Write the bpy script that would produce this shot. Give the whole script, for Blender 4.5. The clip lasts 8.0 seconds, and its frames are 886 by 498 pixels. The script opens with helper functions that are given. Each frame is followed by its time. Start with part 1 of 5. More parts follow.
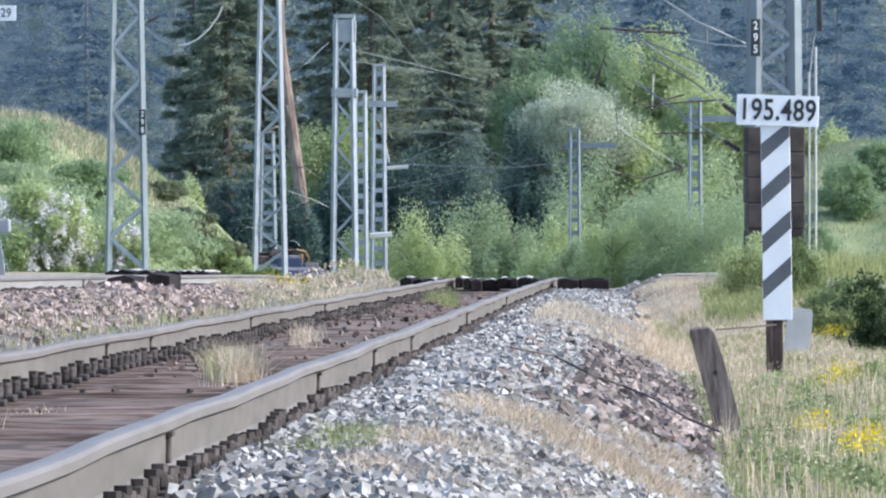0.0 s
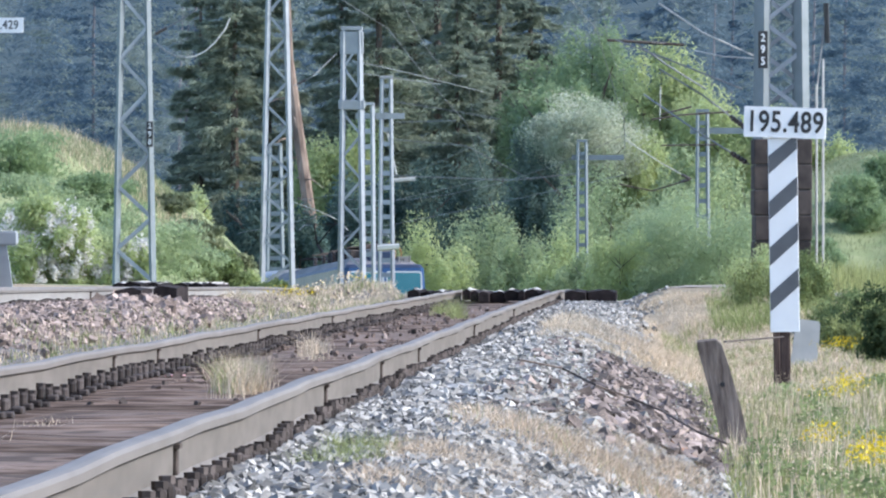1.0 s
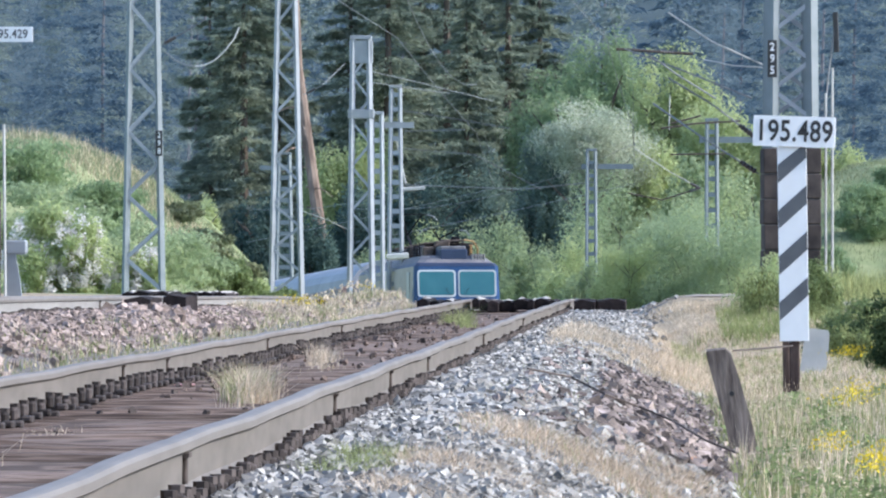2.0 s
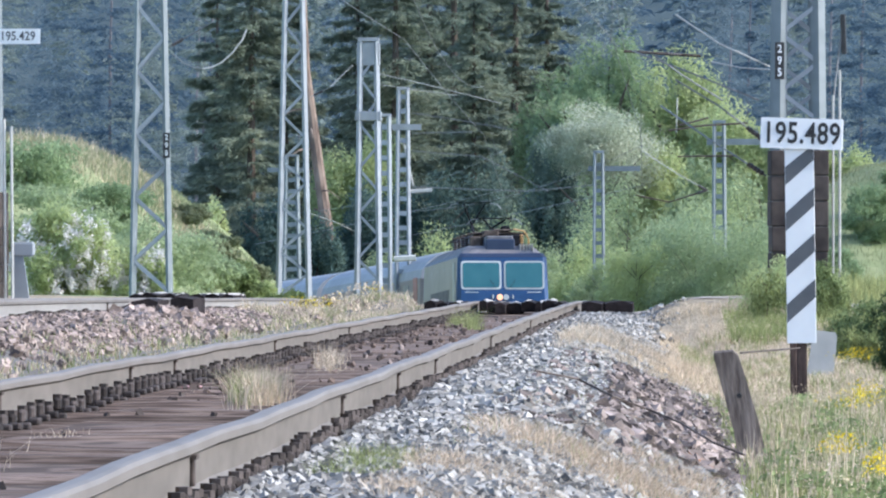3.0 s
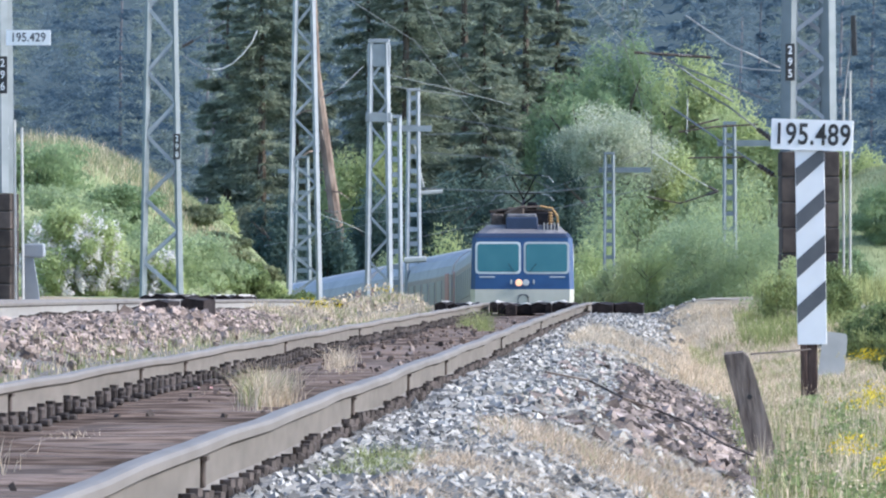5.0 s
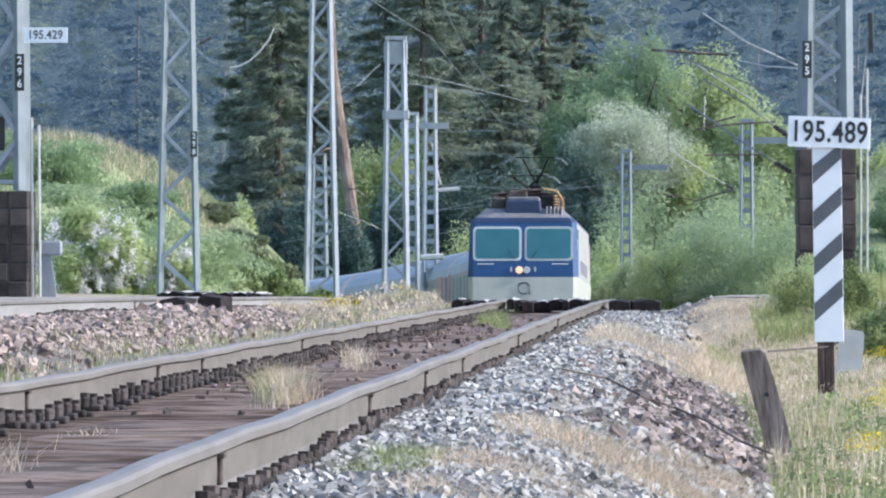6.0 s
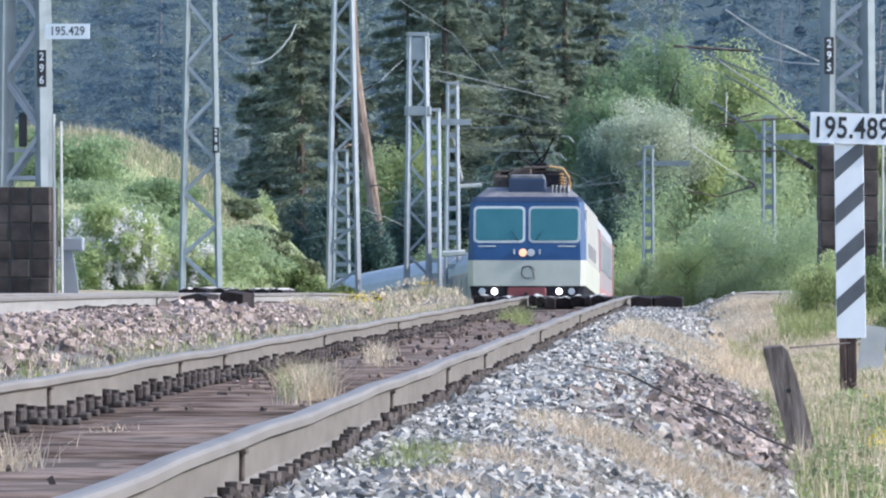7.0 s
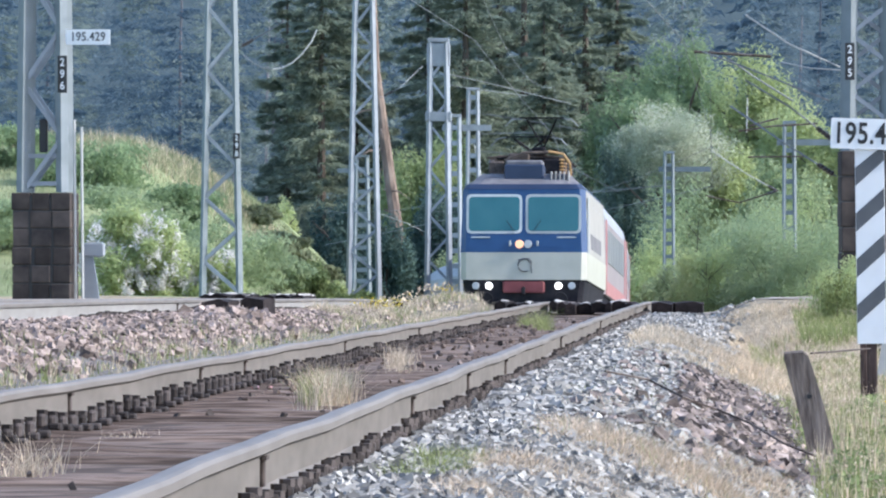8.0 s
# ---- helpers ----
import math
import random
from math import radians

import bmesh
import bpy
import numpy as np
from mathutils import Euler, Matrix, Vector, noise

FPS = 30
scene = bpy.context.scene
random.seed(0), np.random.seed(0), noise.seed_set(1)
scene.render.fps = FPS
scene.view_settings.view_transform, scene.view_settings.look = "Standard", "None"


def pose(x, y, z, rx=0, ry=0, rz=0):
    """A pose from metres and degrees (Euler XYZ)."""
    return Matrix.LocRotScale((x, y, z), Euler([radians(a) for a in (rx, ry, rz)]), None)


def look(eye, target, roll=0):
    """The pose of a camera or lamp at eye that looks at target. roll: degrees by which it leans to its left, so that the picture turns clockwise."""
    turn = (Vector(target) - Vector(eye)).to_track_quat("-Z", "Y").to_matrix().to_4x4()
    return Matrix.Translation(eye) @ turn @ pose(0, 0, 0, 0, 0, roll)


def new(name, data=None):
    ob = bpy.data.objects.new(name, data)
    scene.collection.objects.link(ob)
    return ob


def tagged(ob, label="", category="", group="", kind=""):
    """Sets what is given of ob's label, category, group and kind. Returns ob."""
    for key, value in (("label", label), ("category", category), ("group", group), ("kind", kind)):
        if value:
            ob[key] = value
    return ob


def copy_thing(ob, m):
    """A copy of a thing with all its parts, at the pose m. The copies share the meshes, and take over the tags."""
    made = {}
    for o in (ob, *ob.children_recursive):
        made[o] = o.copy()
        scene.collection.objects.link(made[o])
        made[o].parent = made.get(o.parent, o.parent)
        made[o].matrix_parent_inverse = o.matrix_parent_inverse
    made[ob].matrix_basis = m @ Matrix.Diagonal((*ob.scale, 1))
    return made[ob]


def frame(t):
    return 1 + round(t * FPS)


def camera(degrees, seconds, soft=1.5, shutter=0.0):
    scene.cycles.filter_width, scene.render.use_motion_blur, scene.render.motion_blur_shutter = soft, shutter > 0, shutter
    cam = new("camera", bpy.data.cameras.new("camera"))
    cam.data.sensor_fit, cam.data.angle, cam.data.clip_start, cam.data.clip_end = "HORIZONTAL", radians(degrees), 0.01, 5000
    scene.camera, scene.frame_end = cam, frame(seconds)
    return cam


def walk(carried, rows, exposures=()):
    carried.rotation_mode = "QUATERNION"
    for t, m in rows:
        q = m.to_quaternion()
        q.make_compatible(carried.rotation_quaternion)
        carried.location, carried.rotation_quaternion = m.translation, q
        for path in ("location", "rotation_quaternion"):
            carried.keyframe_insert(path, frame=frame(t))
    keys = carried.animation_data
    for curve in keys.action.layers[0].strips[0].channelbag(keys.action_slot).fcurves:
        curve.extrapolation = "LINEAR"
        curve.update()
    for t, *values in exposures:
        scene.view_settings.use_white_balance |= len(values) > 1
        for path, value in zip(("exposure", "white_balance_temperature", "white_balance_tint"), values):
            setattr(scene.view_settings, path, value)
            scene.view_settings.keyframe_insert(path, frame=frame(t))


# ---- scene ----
SHIFT = ((0.0, 0, 0), (0.5, 6.5, 9.5), (1.0, 13, 21.3), (1.5, 21.5, 32.3), (2.25, 33.5, 38.5), (3.0, 42.5, 41), (3.5, 43.3, 43),
         (4.0, 45, 46.3), (4.75, 56, 44.5), (5.5, 73, 41), (6.0, 91, 38.7), (6.5, 110.5, 35), (7.0, 130, 32), (7.5, 149.5, 31), (8.0, 166.5, 42))
FOCAL = 16600.0          # lens length in units of 1/1568 of the picture's width
EYE_Z = 0.47             # the tripod's height over the near rail heads
cam = camera(2 * math.degrees(math.atan(784 / FOCAL)), 8.0, soft=2.15)
walk(cam, [(t, pose(0, 0, EYE_Z, 90 + math.degrees((dy - 2) / FOCAL), 0, math.degrees((330 + dx) / FOCAL))) for t, dx, dy in SHIFT],
     exposures=((0.0, 1.21, 5850, 12), (8.0, 1.21, 5850, 12)))

# ---- light ----
SUN_AZ, SUN_EL = radians(96), radians(34)
world = bpy.data.worlds.new("world")
scene.world = world
world.use_nodes = True
wn = world.node_tree
sky = wn.nodes.new("ShaderNodeTexSky")
sky.sky_type, sky.sun_disc, sky.sun_elevation, sky.sun_rotation = "NISHITA", False, SUN_EL, SUN_AZ
wn.links.new(sky.outputs[0], wn.nodes["Background"].inputs[0])
wn.nodes["Background"].inputs[1].default_value = 0.15
sun = new("sun", bpy.data.lights.new("sun", "SUN"))
sun.data.energy, sun.data.angle, sun.data.color = 2.3, radians(0.6), (1.0, 0.93, 0.82)
sun_dir = Vector((math.sin(SUN_AZ) * math.cos(SUN_EL), math.cos(SUN_AZ) * math.cos(SUN_EL), math.sin(SUN_EL)))
sun.matrix_world = look(sun_dir * 300, (0, 0, 0))


# ---- materials ----
def mat(name, c1, c2, scale=8.0, rough=0.8, bump=0.3, metal=0.0, spread=0.25, stretch=(1, 1, 1), leaf=0.0, dist=0.02, shade_streaks=None):
    """Two colours mixed by coarse and fine noise, a spread of value from piece to piece, and fine relief."""
    m = bpy.data.materials.new(name)
    m.use_nodes = True
    nt = m.node_tree
    N, L = nt.nodes.new, nt.links.new
    bsdf = nt.nodes["Principled BSDF"]
    bsdf.inputs["Roughness"].default_value, bsdf.inputs["Metallic"].default_value = rough, metal
    if rough >= 0.8:
        bsdf.inputs["Specular IOR Level"].default_value = 0.1
    co, mp = N("ShaderNodeTexCoord"), N("ShaderNodeMapping")
    mp.inputs["Scale"].default_value = stretch
    L(co.outputs["Object"], mp.inputs[0])
    n1, n2 = N("ShaderNodeTexNoise"), N("ShaderNodeTexNoise")
    for n, s, d in ((n1, scale * 0.17, 3), (n2, scale, 6)):
        n.inputs["Scale"].default_value, n.inputs["Detail"].default_value = s, d
        L(mp.outputs[0], n.inputs["Vector"])
    add = N("ShaderNodeMath"); add.operation = "MULTIPLY_ADD"
    L(n1.outputs[0], add.inputs[0]); add.inputs[1].default_value = 0.8
    L(n2.outputs[0], add.inputs[2])
    ramp = N("ShaderNodeMapRange")
    ramp.inputs["From Min"].default_value, ramp.inputs["From Max"].default_value = 0.62, 1.18
    L(add.outputs[0], ramp.inputs[0])
    mix = N("ShaderNodeMix"); mix.data_type = "RGBA"
    mix.inputs["A"].default_value, mix.inputs["B"].default_value = (*c1, 1), (*c2, 1)
    L(ramp.outputs[0], mix.inputs["Factor"])
    geo, info, hsv = N("ShaderNodeNewGeometry"), N("ShaderNodeObjectInfo"), N("ShaderNodeHueSaturation")
    sm, fr = N("ShaderNodeMath"), N("ShaderNodeMath")
    sm.operation, fr.operation = "ADD", "FRACT"
    L(geo.outputs["Random Per Island"], sm.inputs[0]); L(info.outputs["Random"], sm.inputs[1])
    vr = N("ShaderNodeMapRange")
    L(sm.outputs[0], fr.inputs[0])
    vr.inputs["To Min"].default_value, vr.inputs["To Max"].default_value = 1 - spread, 1 + spread
    L(fr.outputs[0], vr.inputs[0]); L(vr.outputs[0], hsv.inputs["Value"]); L(mix.outputs["Result"], hsv.inputs["Color"])
    tint = hsv.outputs[0]
    # Dark streaks multiplied into the colour stand for shadow lines of uneven sleepers.
    if shade_streaks:
        mc, nc, rc, dk = N("ShaderNodeMapping"), N("ShaderNodeTexNoise"), N("ShaderNodeMapRange"), N("ShaderNodeMix")
        mc.inputs["Scale"].default_value = shade_streaks
        nc.inputs["Scale"].default_value, nc.inputs["Detail"].default_value, nc.inputs["Distortion"].default_value = 1.0, 4, 0.6
        rc.inputs["From Min"].default_value, rc.inputs["From Max"].default_value = 0.41, 0.50
        dk.data_type, dk.blend_type = "RGBA", "MULTIPLY"
        dk.inputs["Factor"].default_value = 0.5
        L(co.outputs["Object"], mc.inputs[0]); L(mc.outputs[0], nc.inputs["Vector"]); L(nc.outputs[0], rc.inputs[0])
        L(tint, dk.inputs["A"]); L(rc.outputs[0], dk.inputs["B"])
        tint = dk.outputs["Result"]
    L(tint, bsdf.inputs["Base Color"])
    if bump:
        b = N("ShaderNodeBump")
        b.inputs["Strength"].default_value, b.inputs["Distance"].default_value = bump, dist
        L(n2.outputs[0], b.inputs["Height"]); L(b.outputs[0], bsdf.inputs["Normal"])
    if leaf:
        bsdf.inputs["Specular IOR Level"].default_value = 0.12
        tr, ms = N("ShaderNodeBsdfTranslucent"), N("ShaderNodeMixShader")
        L(hsv.outputs[0], tr.inputs[0])
        ms.inputs[0].default_value = leaf
        L(bsdf.outputs[0], ms.inputs[1]); L(tr.outputs[0], ms.inputs[2])
        L(ms.outputs[0], nt.nodes["Material Output"].inputs[0])
    return m


def glow(name, colour, strength):
    m = bpy.data.materials.new(name)
    m.use_nodes = True
    b = m.node_tree.nodes["Principled BSDF"]
    b.inputs["Base Color"].default_value = b.inputs["Emission Color"].default_value = (*colour, 1)
    b.inputs["Emission Strength"].default_value = strength
    return m


M_GROUND = mat("dry_grassy_soil", (0.25, 0.20, 0.13), (0.46, 0.375, 0.265), 9, 0.95, 0.6, spread=0)
M_MEADOW = mat("meadow_turf", (0.16, 0.205, 0.09), (0.30, 0.315, 0.17), 0.8, 0.95, 0.8, spread=0, dist=0.1)
M_RAIL = mat("rusty_rail_steel", (0.128, 0.109, 0.089), (0.195, 0.168, 0.142), 14, 0.7, 0.15, 0.15, spread=0.05, dist=0.003, stretch=(1, 0.12, 1))
M_PALERAIL = mat("pale_rail_steel", (0.245, 0.228, 0.21), (0.34, 0.322, 0.30), 10, 0.65, 0.15, 0.1, spread=0.05, dist=0.003, stretch=(1, 0.12, 1))
M_HEAD = mat("worn_rail_head", (0.15, 0.128, 0.11), (0.22, 0.193, 0.17), 10, 0.6, 0.1, 0.1, spread=0.05, dist=0.002, stretch=(1, 0.12, 1))
M_IRON = mat("dark_rusty_iron", (0.05, 0.041, 0.037), (0.155, 0.125, 0.108), 30, 0.8, 0.4, 0.2, dist=0.004)
M_CLIP = mat("blackened_rail_clip_iron", (0.028, 0.024, 0.023), (0.10, 0.083, 0.075), 30, 0.8, 0.4, 0.1, spread=0.5, dist=0.004)
M_SLEEPER = mat("weathered_sleeper_timber", (0.115, 0.08, 0.064), (0.27, 0.205, 0.168), 4, 0.9, 0.8, spread=0.3, stretch=(0.7, 9, 7), dist=0.015, shade_streaks=(1.3, 16.0, 48.0))
M_STONE = mat("grey_ballast_stone", (0.185, 0.173, 0.155), (0.375, 0.357, 0.328), 20, 0.85, 0.5, spread=0.65, dist=0.008)
M_STONE2 = mat("brown_ballast_stone", (0.058, 0.045, 0.040), (0.33, 0.27, 0.238), 14, 0.85, 0.5, spread=0.75, dist=0.008)
M_STONE3 = mat("pinkish_ballast_stone", (0.18, 0.136, 0.115), (0.38, 0.305, 0.265), 20, 0.85, 0.5, spread=0.6, dist=0.008)
M_RUST = mat("rust_stained_stone", (0.20, 0.085, 0.04), (0.38, 0.20, 0.11), 20, 0.9, 0.5, spread=0.4, dist=0.008)
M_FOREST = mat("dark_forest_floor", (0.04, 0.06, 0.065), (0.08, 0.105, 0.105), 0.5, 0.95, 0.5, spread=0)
M_BED = mat("fine_dirty_gravel", (0.10, 0.095, 0.09), (0.24, 0.22, 0.20), 45, 0.95, 1.0, spread=0, dist=0.03)
M_DIRT = mat("oily_brown_dirt", (0.125, 0.09, 0.073), (0.255, 0.195, 0.16), 6, 0.95, 0.8, spread=0, stretch=(1, 2, 1), dist=0.02, shade_streaks=(2.2, 1.1, 1.0))
M_GALV = mat("galvanised_steel", (0.215, 0.235, 0.26), (0.335, 0.355, 0.38), 3, 0.55, 0.1, 0.35, spread=0.08)
M_PALESTEEL = mat("pale_painted_steel", (0.24, 0.262, 0.29), (0.35, 0.375, 0.405), 3, 0.6, 0.1, 0.1, spread=0.1)
M_DULL = mat("weathered_grey_steel", (0.16, 0.19, 0.20), (0.235, 0.265, 0.285), 3, 0.6, 0.1, 0.3, spread=0.08)
M_CONC = mat("stained_concrete", (0.03, 0.027, 0.027), (0.105, 0.086, 0.076), 4, 0.9, 0.6, spread=0.3)
M_PALE = mat("pale_concrete", (0.42, 0.42, 0.40), (0.55, 0.54, 0.51), 5, 0.85, 0.3, spread=0.1)
M_TAN = mat("tan_dry_litter", (0.50, 0.375, 0.25), (0.72, 0.575, 0.42), 5, 0.95, 0, spread=0.3, leaf=0.3)
M_WHITE = mat("white_enamel", (0.72, 0.73, 0.74), (0.80, 0.81, 0.82), 6, 0.4, 0.03, spread=0.02)
M_STRIPE = mat("dark_grey_paint", (0.075, 0.08, 0.09), (0.11, 0.115, 0.125), 8, 0.5, 0.05, spread=0.02)
M_BLACK = mat("black_paint", (0.012, 0.012, 0.014), (0.03, 0.03, 0.032), 8, 0.5, 0.05, spread=0.02)
M_WOOD = mat("old_weathered_wood", (0.075, 0.058, 0.05), (0.29, 0.24, 0.205), 7, 0.9, 0.8, spread=0.1, stretch=(6, 6, 1), dist=0.01)
M_DARKWOOD = mat("dark_tarred_post_wood", (0.04, 0.028, 0.025), (0.11, 0.08, 0.07), 7, 0.9, 0.8, spread=0.1, stretch=(6, 6, 1), dist=0.01)
# Near-black timber: the shade on the plank fronts is in its colour.
M_PLANK = mat("shade_darkened_tarred_timber", (0.010, 0.008, 0.008), (0.035, 0.026, 0.024), 9, 0.85, 0.6, spread=0.4)
M_WORN = mat("dusty_plank_top", (0.36, 0.34, 0.31), (0.50, 0.47, 0.43), 9, 0.9, 0.4, spread=0.2)
M_ROAD = mat("dusty_track", (0.31, 0.27, 0.22), (0.44, 0.39, 0.33), 3, 0.95, 0.4, spread=0)
M_WIRE = mat("copper_oxide_wire", (0.16, 0.17, 0.18), (0.24, 0.25, 0.26), 5, 0.5, 0, 0.4)
M_INSUL = mat("brown_insulator_porcelain", (0.03, 0.025, 0.025), (0.06, 0.045, 0.04), 9, 0.3, 0)
L_STRAW = mat("dry_straw", (0.50, 0.395, 0.27), (0.74, 0.62, 0.465), 3, 0.9, 0, spread=0.4, leaf=0.35)
L_GRASS = mat("green_grass_blade", (0.18, 0.22, 0.08), (0.35, 0.365, 0.16), 3, 0.85, 0, spread=0.4, leaf=0.4)
# Shadow of the ditch growth is painted into this very dark green.
L_DITCH_SHADE = mat("shadow_dark_shrub_leaves", (0.05, 0.078, 0.035), (0.12, 0.155, 0.065), 2.0, 0.85, 0, spread=0.3, leaf=0.3)
L_BANK = mat("pale_bank_grass", (0.18, 0.225, 0.12), (0.335, 0.335, 0.205), 0.5, 0.9, 0, spread=0.2, leaf=0.4)
L_FLOWER = mat("yellow_petals", (0.62, 0.46, 0.02), (0.75, 0.58, 0.04), 9, 0.8, 0, spread=0.2, leaf=0.3)
L_DARK = mat("dark_broad_leaves", (0.062, 0.105, 0.098), (0.125, 0.18, 0.145), 2.0, 0.85, 0, spread=0.2, leaf=0.3)
L_WEED = mat("weed_leaves", (0.15, 0.20, 0.085), (0.27, 0.32, 0.14), 2.0, 0.85, 0, spread=0.3, leaf=0.4)
# Blue of the distant haze is mixed into the next three leaf colours.
L_MID = mat("mid_green_leaves", (0.20, 0.285, 0.155), (0.37, 0.455, 0.25), 0.35, 0.85, 0, spread=0.12, leaf=0.5)
L_BRIGHT = mat("young_yellow_green_leaves", (0.34, 0.415, 0.195), (0.60, 0.64, 0.34), 0.35, 0.85, 0, spread=0.12, leaf=0.55)
L_WILLOW = mat("haze_tinted_willow_leaves", (0.28, 0.355, 0.205), (0.49, 0.555, 0.325), 0.3, 0.85, 0, spread=0.12, leaf=0.56)
L_SAGE = mat("pale_sage_leaves", (0.33, 0.38, 0.28), (0.50, 0.54, 0.40), 1.0, 0.85, 0, spread=0.2, leaf=0.5)
# Shade at the spruces' feet is put into this leaf colour.
L_TEAL = mat("shade_tinted_blue_green_leaves", (0.105, 0.155, 0.135), (0.21, 0.27, 0.205), 0.6, 0.85, 0, spread=0.15, leaf=0.45)
L_BLOSSOM = mat("cream_blossom", (0.52, 0.54, 0.39), (0.68, 0.69, 0.54), 1.5, 0.8, 0, spread=0.2, leaf=0.4)
L_LILAC = mat("pale_lilac_blossom", (0.70, 0.655, 0.63), (0.86, 0.82, 0.79), 2, 0.8, 0, spread=0.12, leaf=0.35)
# Spruce lightened and far needles blued: air haze put into their colours.
L_SPRUCE = mat("spruce_needles", (0.17, 0.215, 0.175), (0.35, 0.38, 0.265), 0.4, 0.9, 0, spread=0.3, leaf=0.52)
L_FAR = mat("haze_tinted_blue_green_needles", (0.13, 0.185, 0.225), (0.20, 0.26, 0.285), 0.8, 0.9, 0, spread=0.08, leaf=0.5)
L_FAR2 = mat("haze_tinted_pale_needles", (0.215, 0.27, 0.245), (0.31, 0.35, 0.305), 0.8, 0.9, 0, spread=0.08, leaf=0.5)
L_FAR3 = mat("haze_tinted_dark_needles", (0.085, 0.135, 0.185), (0.13, 0.19, 0.23), 0.8, 0.9, 0, spread=0.08, leaf=0.5)
M_BARK = mat("grey_brown_bark", (0.07, 0.055, 0.045), (0.16, 0.13, 0.11), 5, 0.95, 0.8, spread=0.2, stretch=(1, 1, 0.3))
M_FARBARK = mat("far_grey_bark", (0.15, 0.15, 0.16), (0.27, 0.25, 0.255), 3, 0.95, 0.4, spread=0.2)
M_PINE = mat("orange_pine_bark", (0.12, 0.085, 0.07), (0.42, 0.32, 0.255), 5, 0.95, 0.6, spread=0.2, stretch=(1, 1, 0.3))


# ---- building tools ----
class Shape:
    """Gathers vertices and faces of one mesh."""

    def __init__(self):
        self.v, self.f = [], []

    def poly(self, verts, faces):
        n = len(self.v)
        self.v += [tuple(p) for p in verts]
        self.f += [tuple(i + n for i in f) for f in faces]
        return self

    def box(self, x, y, z, sx, sy, sz, ch=0.0, turn=None):
        """A box by its centre and size, its upright and lying edges chamfered by ch."""
        hx, hy, hz = sx / 2, sy / 2, sz / 2
        if ch <= 0:
            p = [Vector((a * hx, b * hy, c * hz)) for a in (-1, 1) for b in (-1, 1) for c in (-1, 1)]
            f = [(0, 1, 3, 2), (4, 6, 7, 5), (0, 4, 5, 1), (2, 3, 7, 6), (0, 2, 6, 4), (1, 5, 7, 3)]
        else:
            ring = [(hx - ch, -hy), (hx, -hy + ch), (hx, hy - ch), (hx - ch, hy), (-hx + ch, hy), (-hx, hy - ch), (-hx, -hy + ch), (-hx + ch, -hy)]
            lev = ((-hz, 1 - ch / max(hx, hy)), (-hz + ch, 1), (hz - ch, 1), (hz, 1 - ch / max(hx, hy)))
            p = [Vector((a * s, b * s, zz)) for zz, s in lev for a, b in ring]
            f = [(k * 8 + i, k * 8 + (i + 1) % 8, k * 8 + 8 + (i + 1) % 8, k * 8 + 8 + i) for k in range(3) for i in range(8)]
            f += [tuple(range(7, -1, -1)), tuple(range(24, 32))]
        if turn is not None:
            p = [turn @ q for q in p]
        return self.poly([q + Vector((x, y, z)) for q in p], f)

    def bar(self, a, b, w, h=None):
        """A square bar between two points."""
        a, b = Vector(a), Vector(b)
        d = b - a
        q = d.to_track_quat("Z", "Y").to_matrix()
        return self.box(*((a + b) / 2), w, h or w, d.length, turn=q)

    def tube(self, pts, r, n=6):
        """A round rod along points; r is one radius or one for each point."""
        pts = [Vector(p) for p in pts]
        rs = r if isinstance(r, (list, tuple)) else [r] * len(pts)
        v, f = [], []
        for i, p in enumerate(pts):
            d = (pts[min(i + 1, len(pts) - 1)] - pts[max(i - 1, 0)])
            q = d.to_track_quat("Z", "Y").to_matrix()
            v += [p + q @ Vector((math.cos(6.2832 * k / n) * rs[i], math.sin(6.2832 * k / n) * rs[i], 0)) for k in range(n)]
        for i in range(len(pts) - 1):
            f += [(i * n + k, i * n + (k + 1) % n, i * n + n + (k + 1) % n, i * n + n + k) for k in range(n)]
        f += [tuple(range(n - 1, -1, -1)), tuple(range(len(v) - n, len(v)))]
        return self.poly(v, f)

    def loft(self, rings, caps=True):
        """Skins equal rings of points."""
        n = len(rings[0])
        v = [p for r in rings for p in r]
        f = [(i * n + k, i * n + (k + 1) % n, i * n + n + (k + 1) % n, i * n + n + k) for i in range(len(rings) - 1) for k in range(n)]
        if caps:
            f += [tuple(range(n - 1, -1, -1)), tuple(range(len(v) - n, len(v)))]
        return self.poly(v, f)

    def mesh(self, name, material):
        me = bpy.data.meshes.new(name)
        me.from_pydata(self.v, [], self.f)
        me.materials.append(material)
        return me


def part(name, shape, material, parent=None, label=""):
    ob = new(name, shape.mesh(name, material) if isinstance(shape, Shape) else shape)
    ob.parent = parent
    return tagged(ob, label) if label else ob


def thing(name, label, category, m=None, group="", kind=""):
    ob = new(name)
    ob.empty_display_size = 0.3
    if m is not None:
        ob.matrix_basis = m
    return tagged(ob, label, category, group, kind)


def quads(name, p, material, tri=False):
    """A mesh of loose quads (or triangles) from an array of (n, 4, 3) corners."""
    k = p.shape[1]
    me = bpy.data.meshes.new(name)
    n = p.shape[0]
    me.vertices.add(n * k); me.loops.add(n * k); me.polygons.add(n)
    me.vertices.foreach_set("co", p.reshape(-1).astype(np.float32))
    me.loops.foreach_set("vertex_index", np.arange(n * k, dtype=np.int32))
    me.polygons.foreach_set("loop_start", np.arange(0, n * k, k, dtype=np.int32))
    me.update(calc_edges=True)
    me.materials.append(material)
    return me


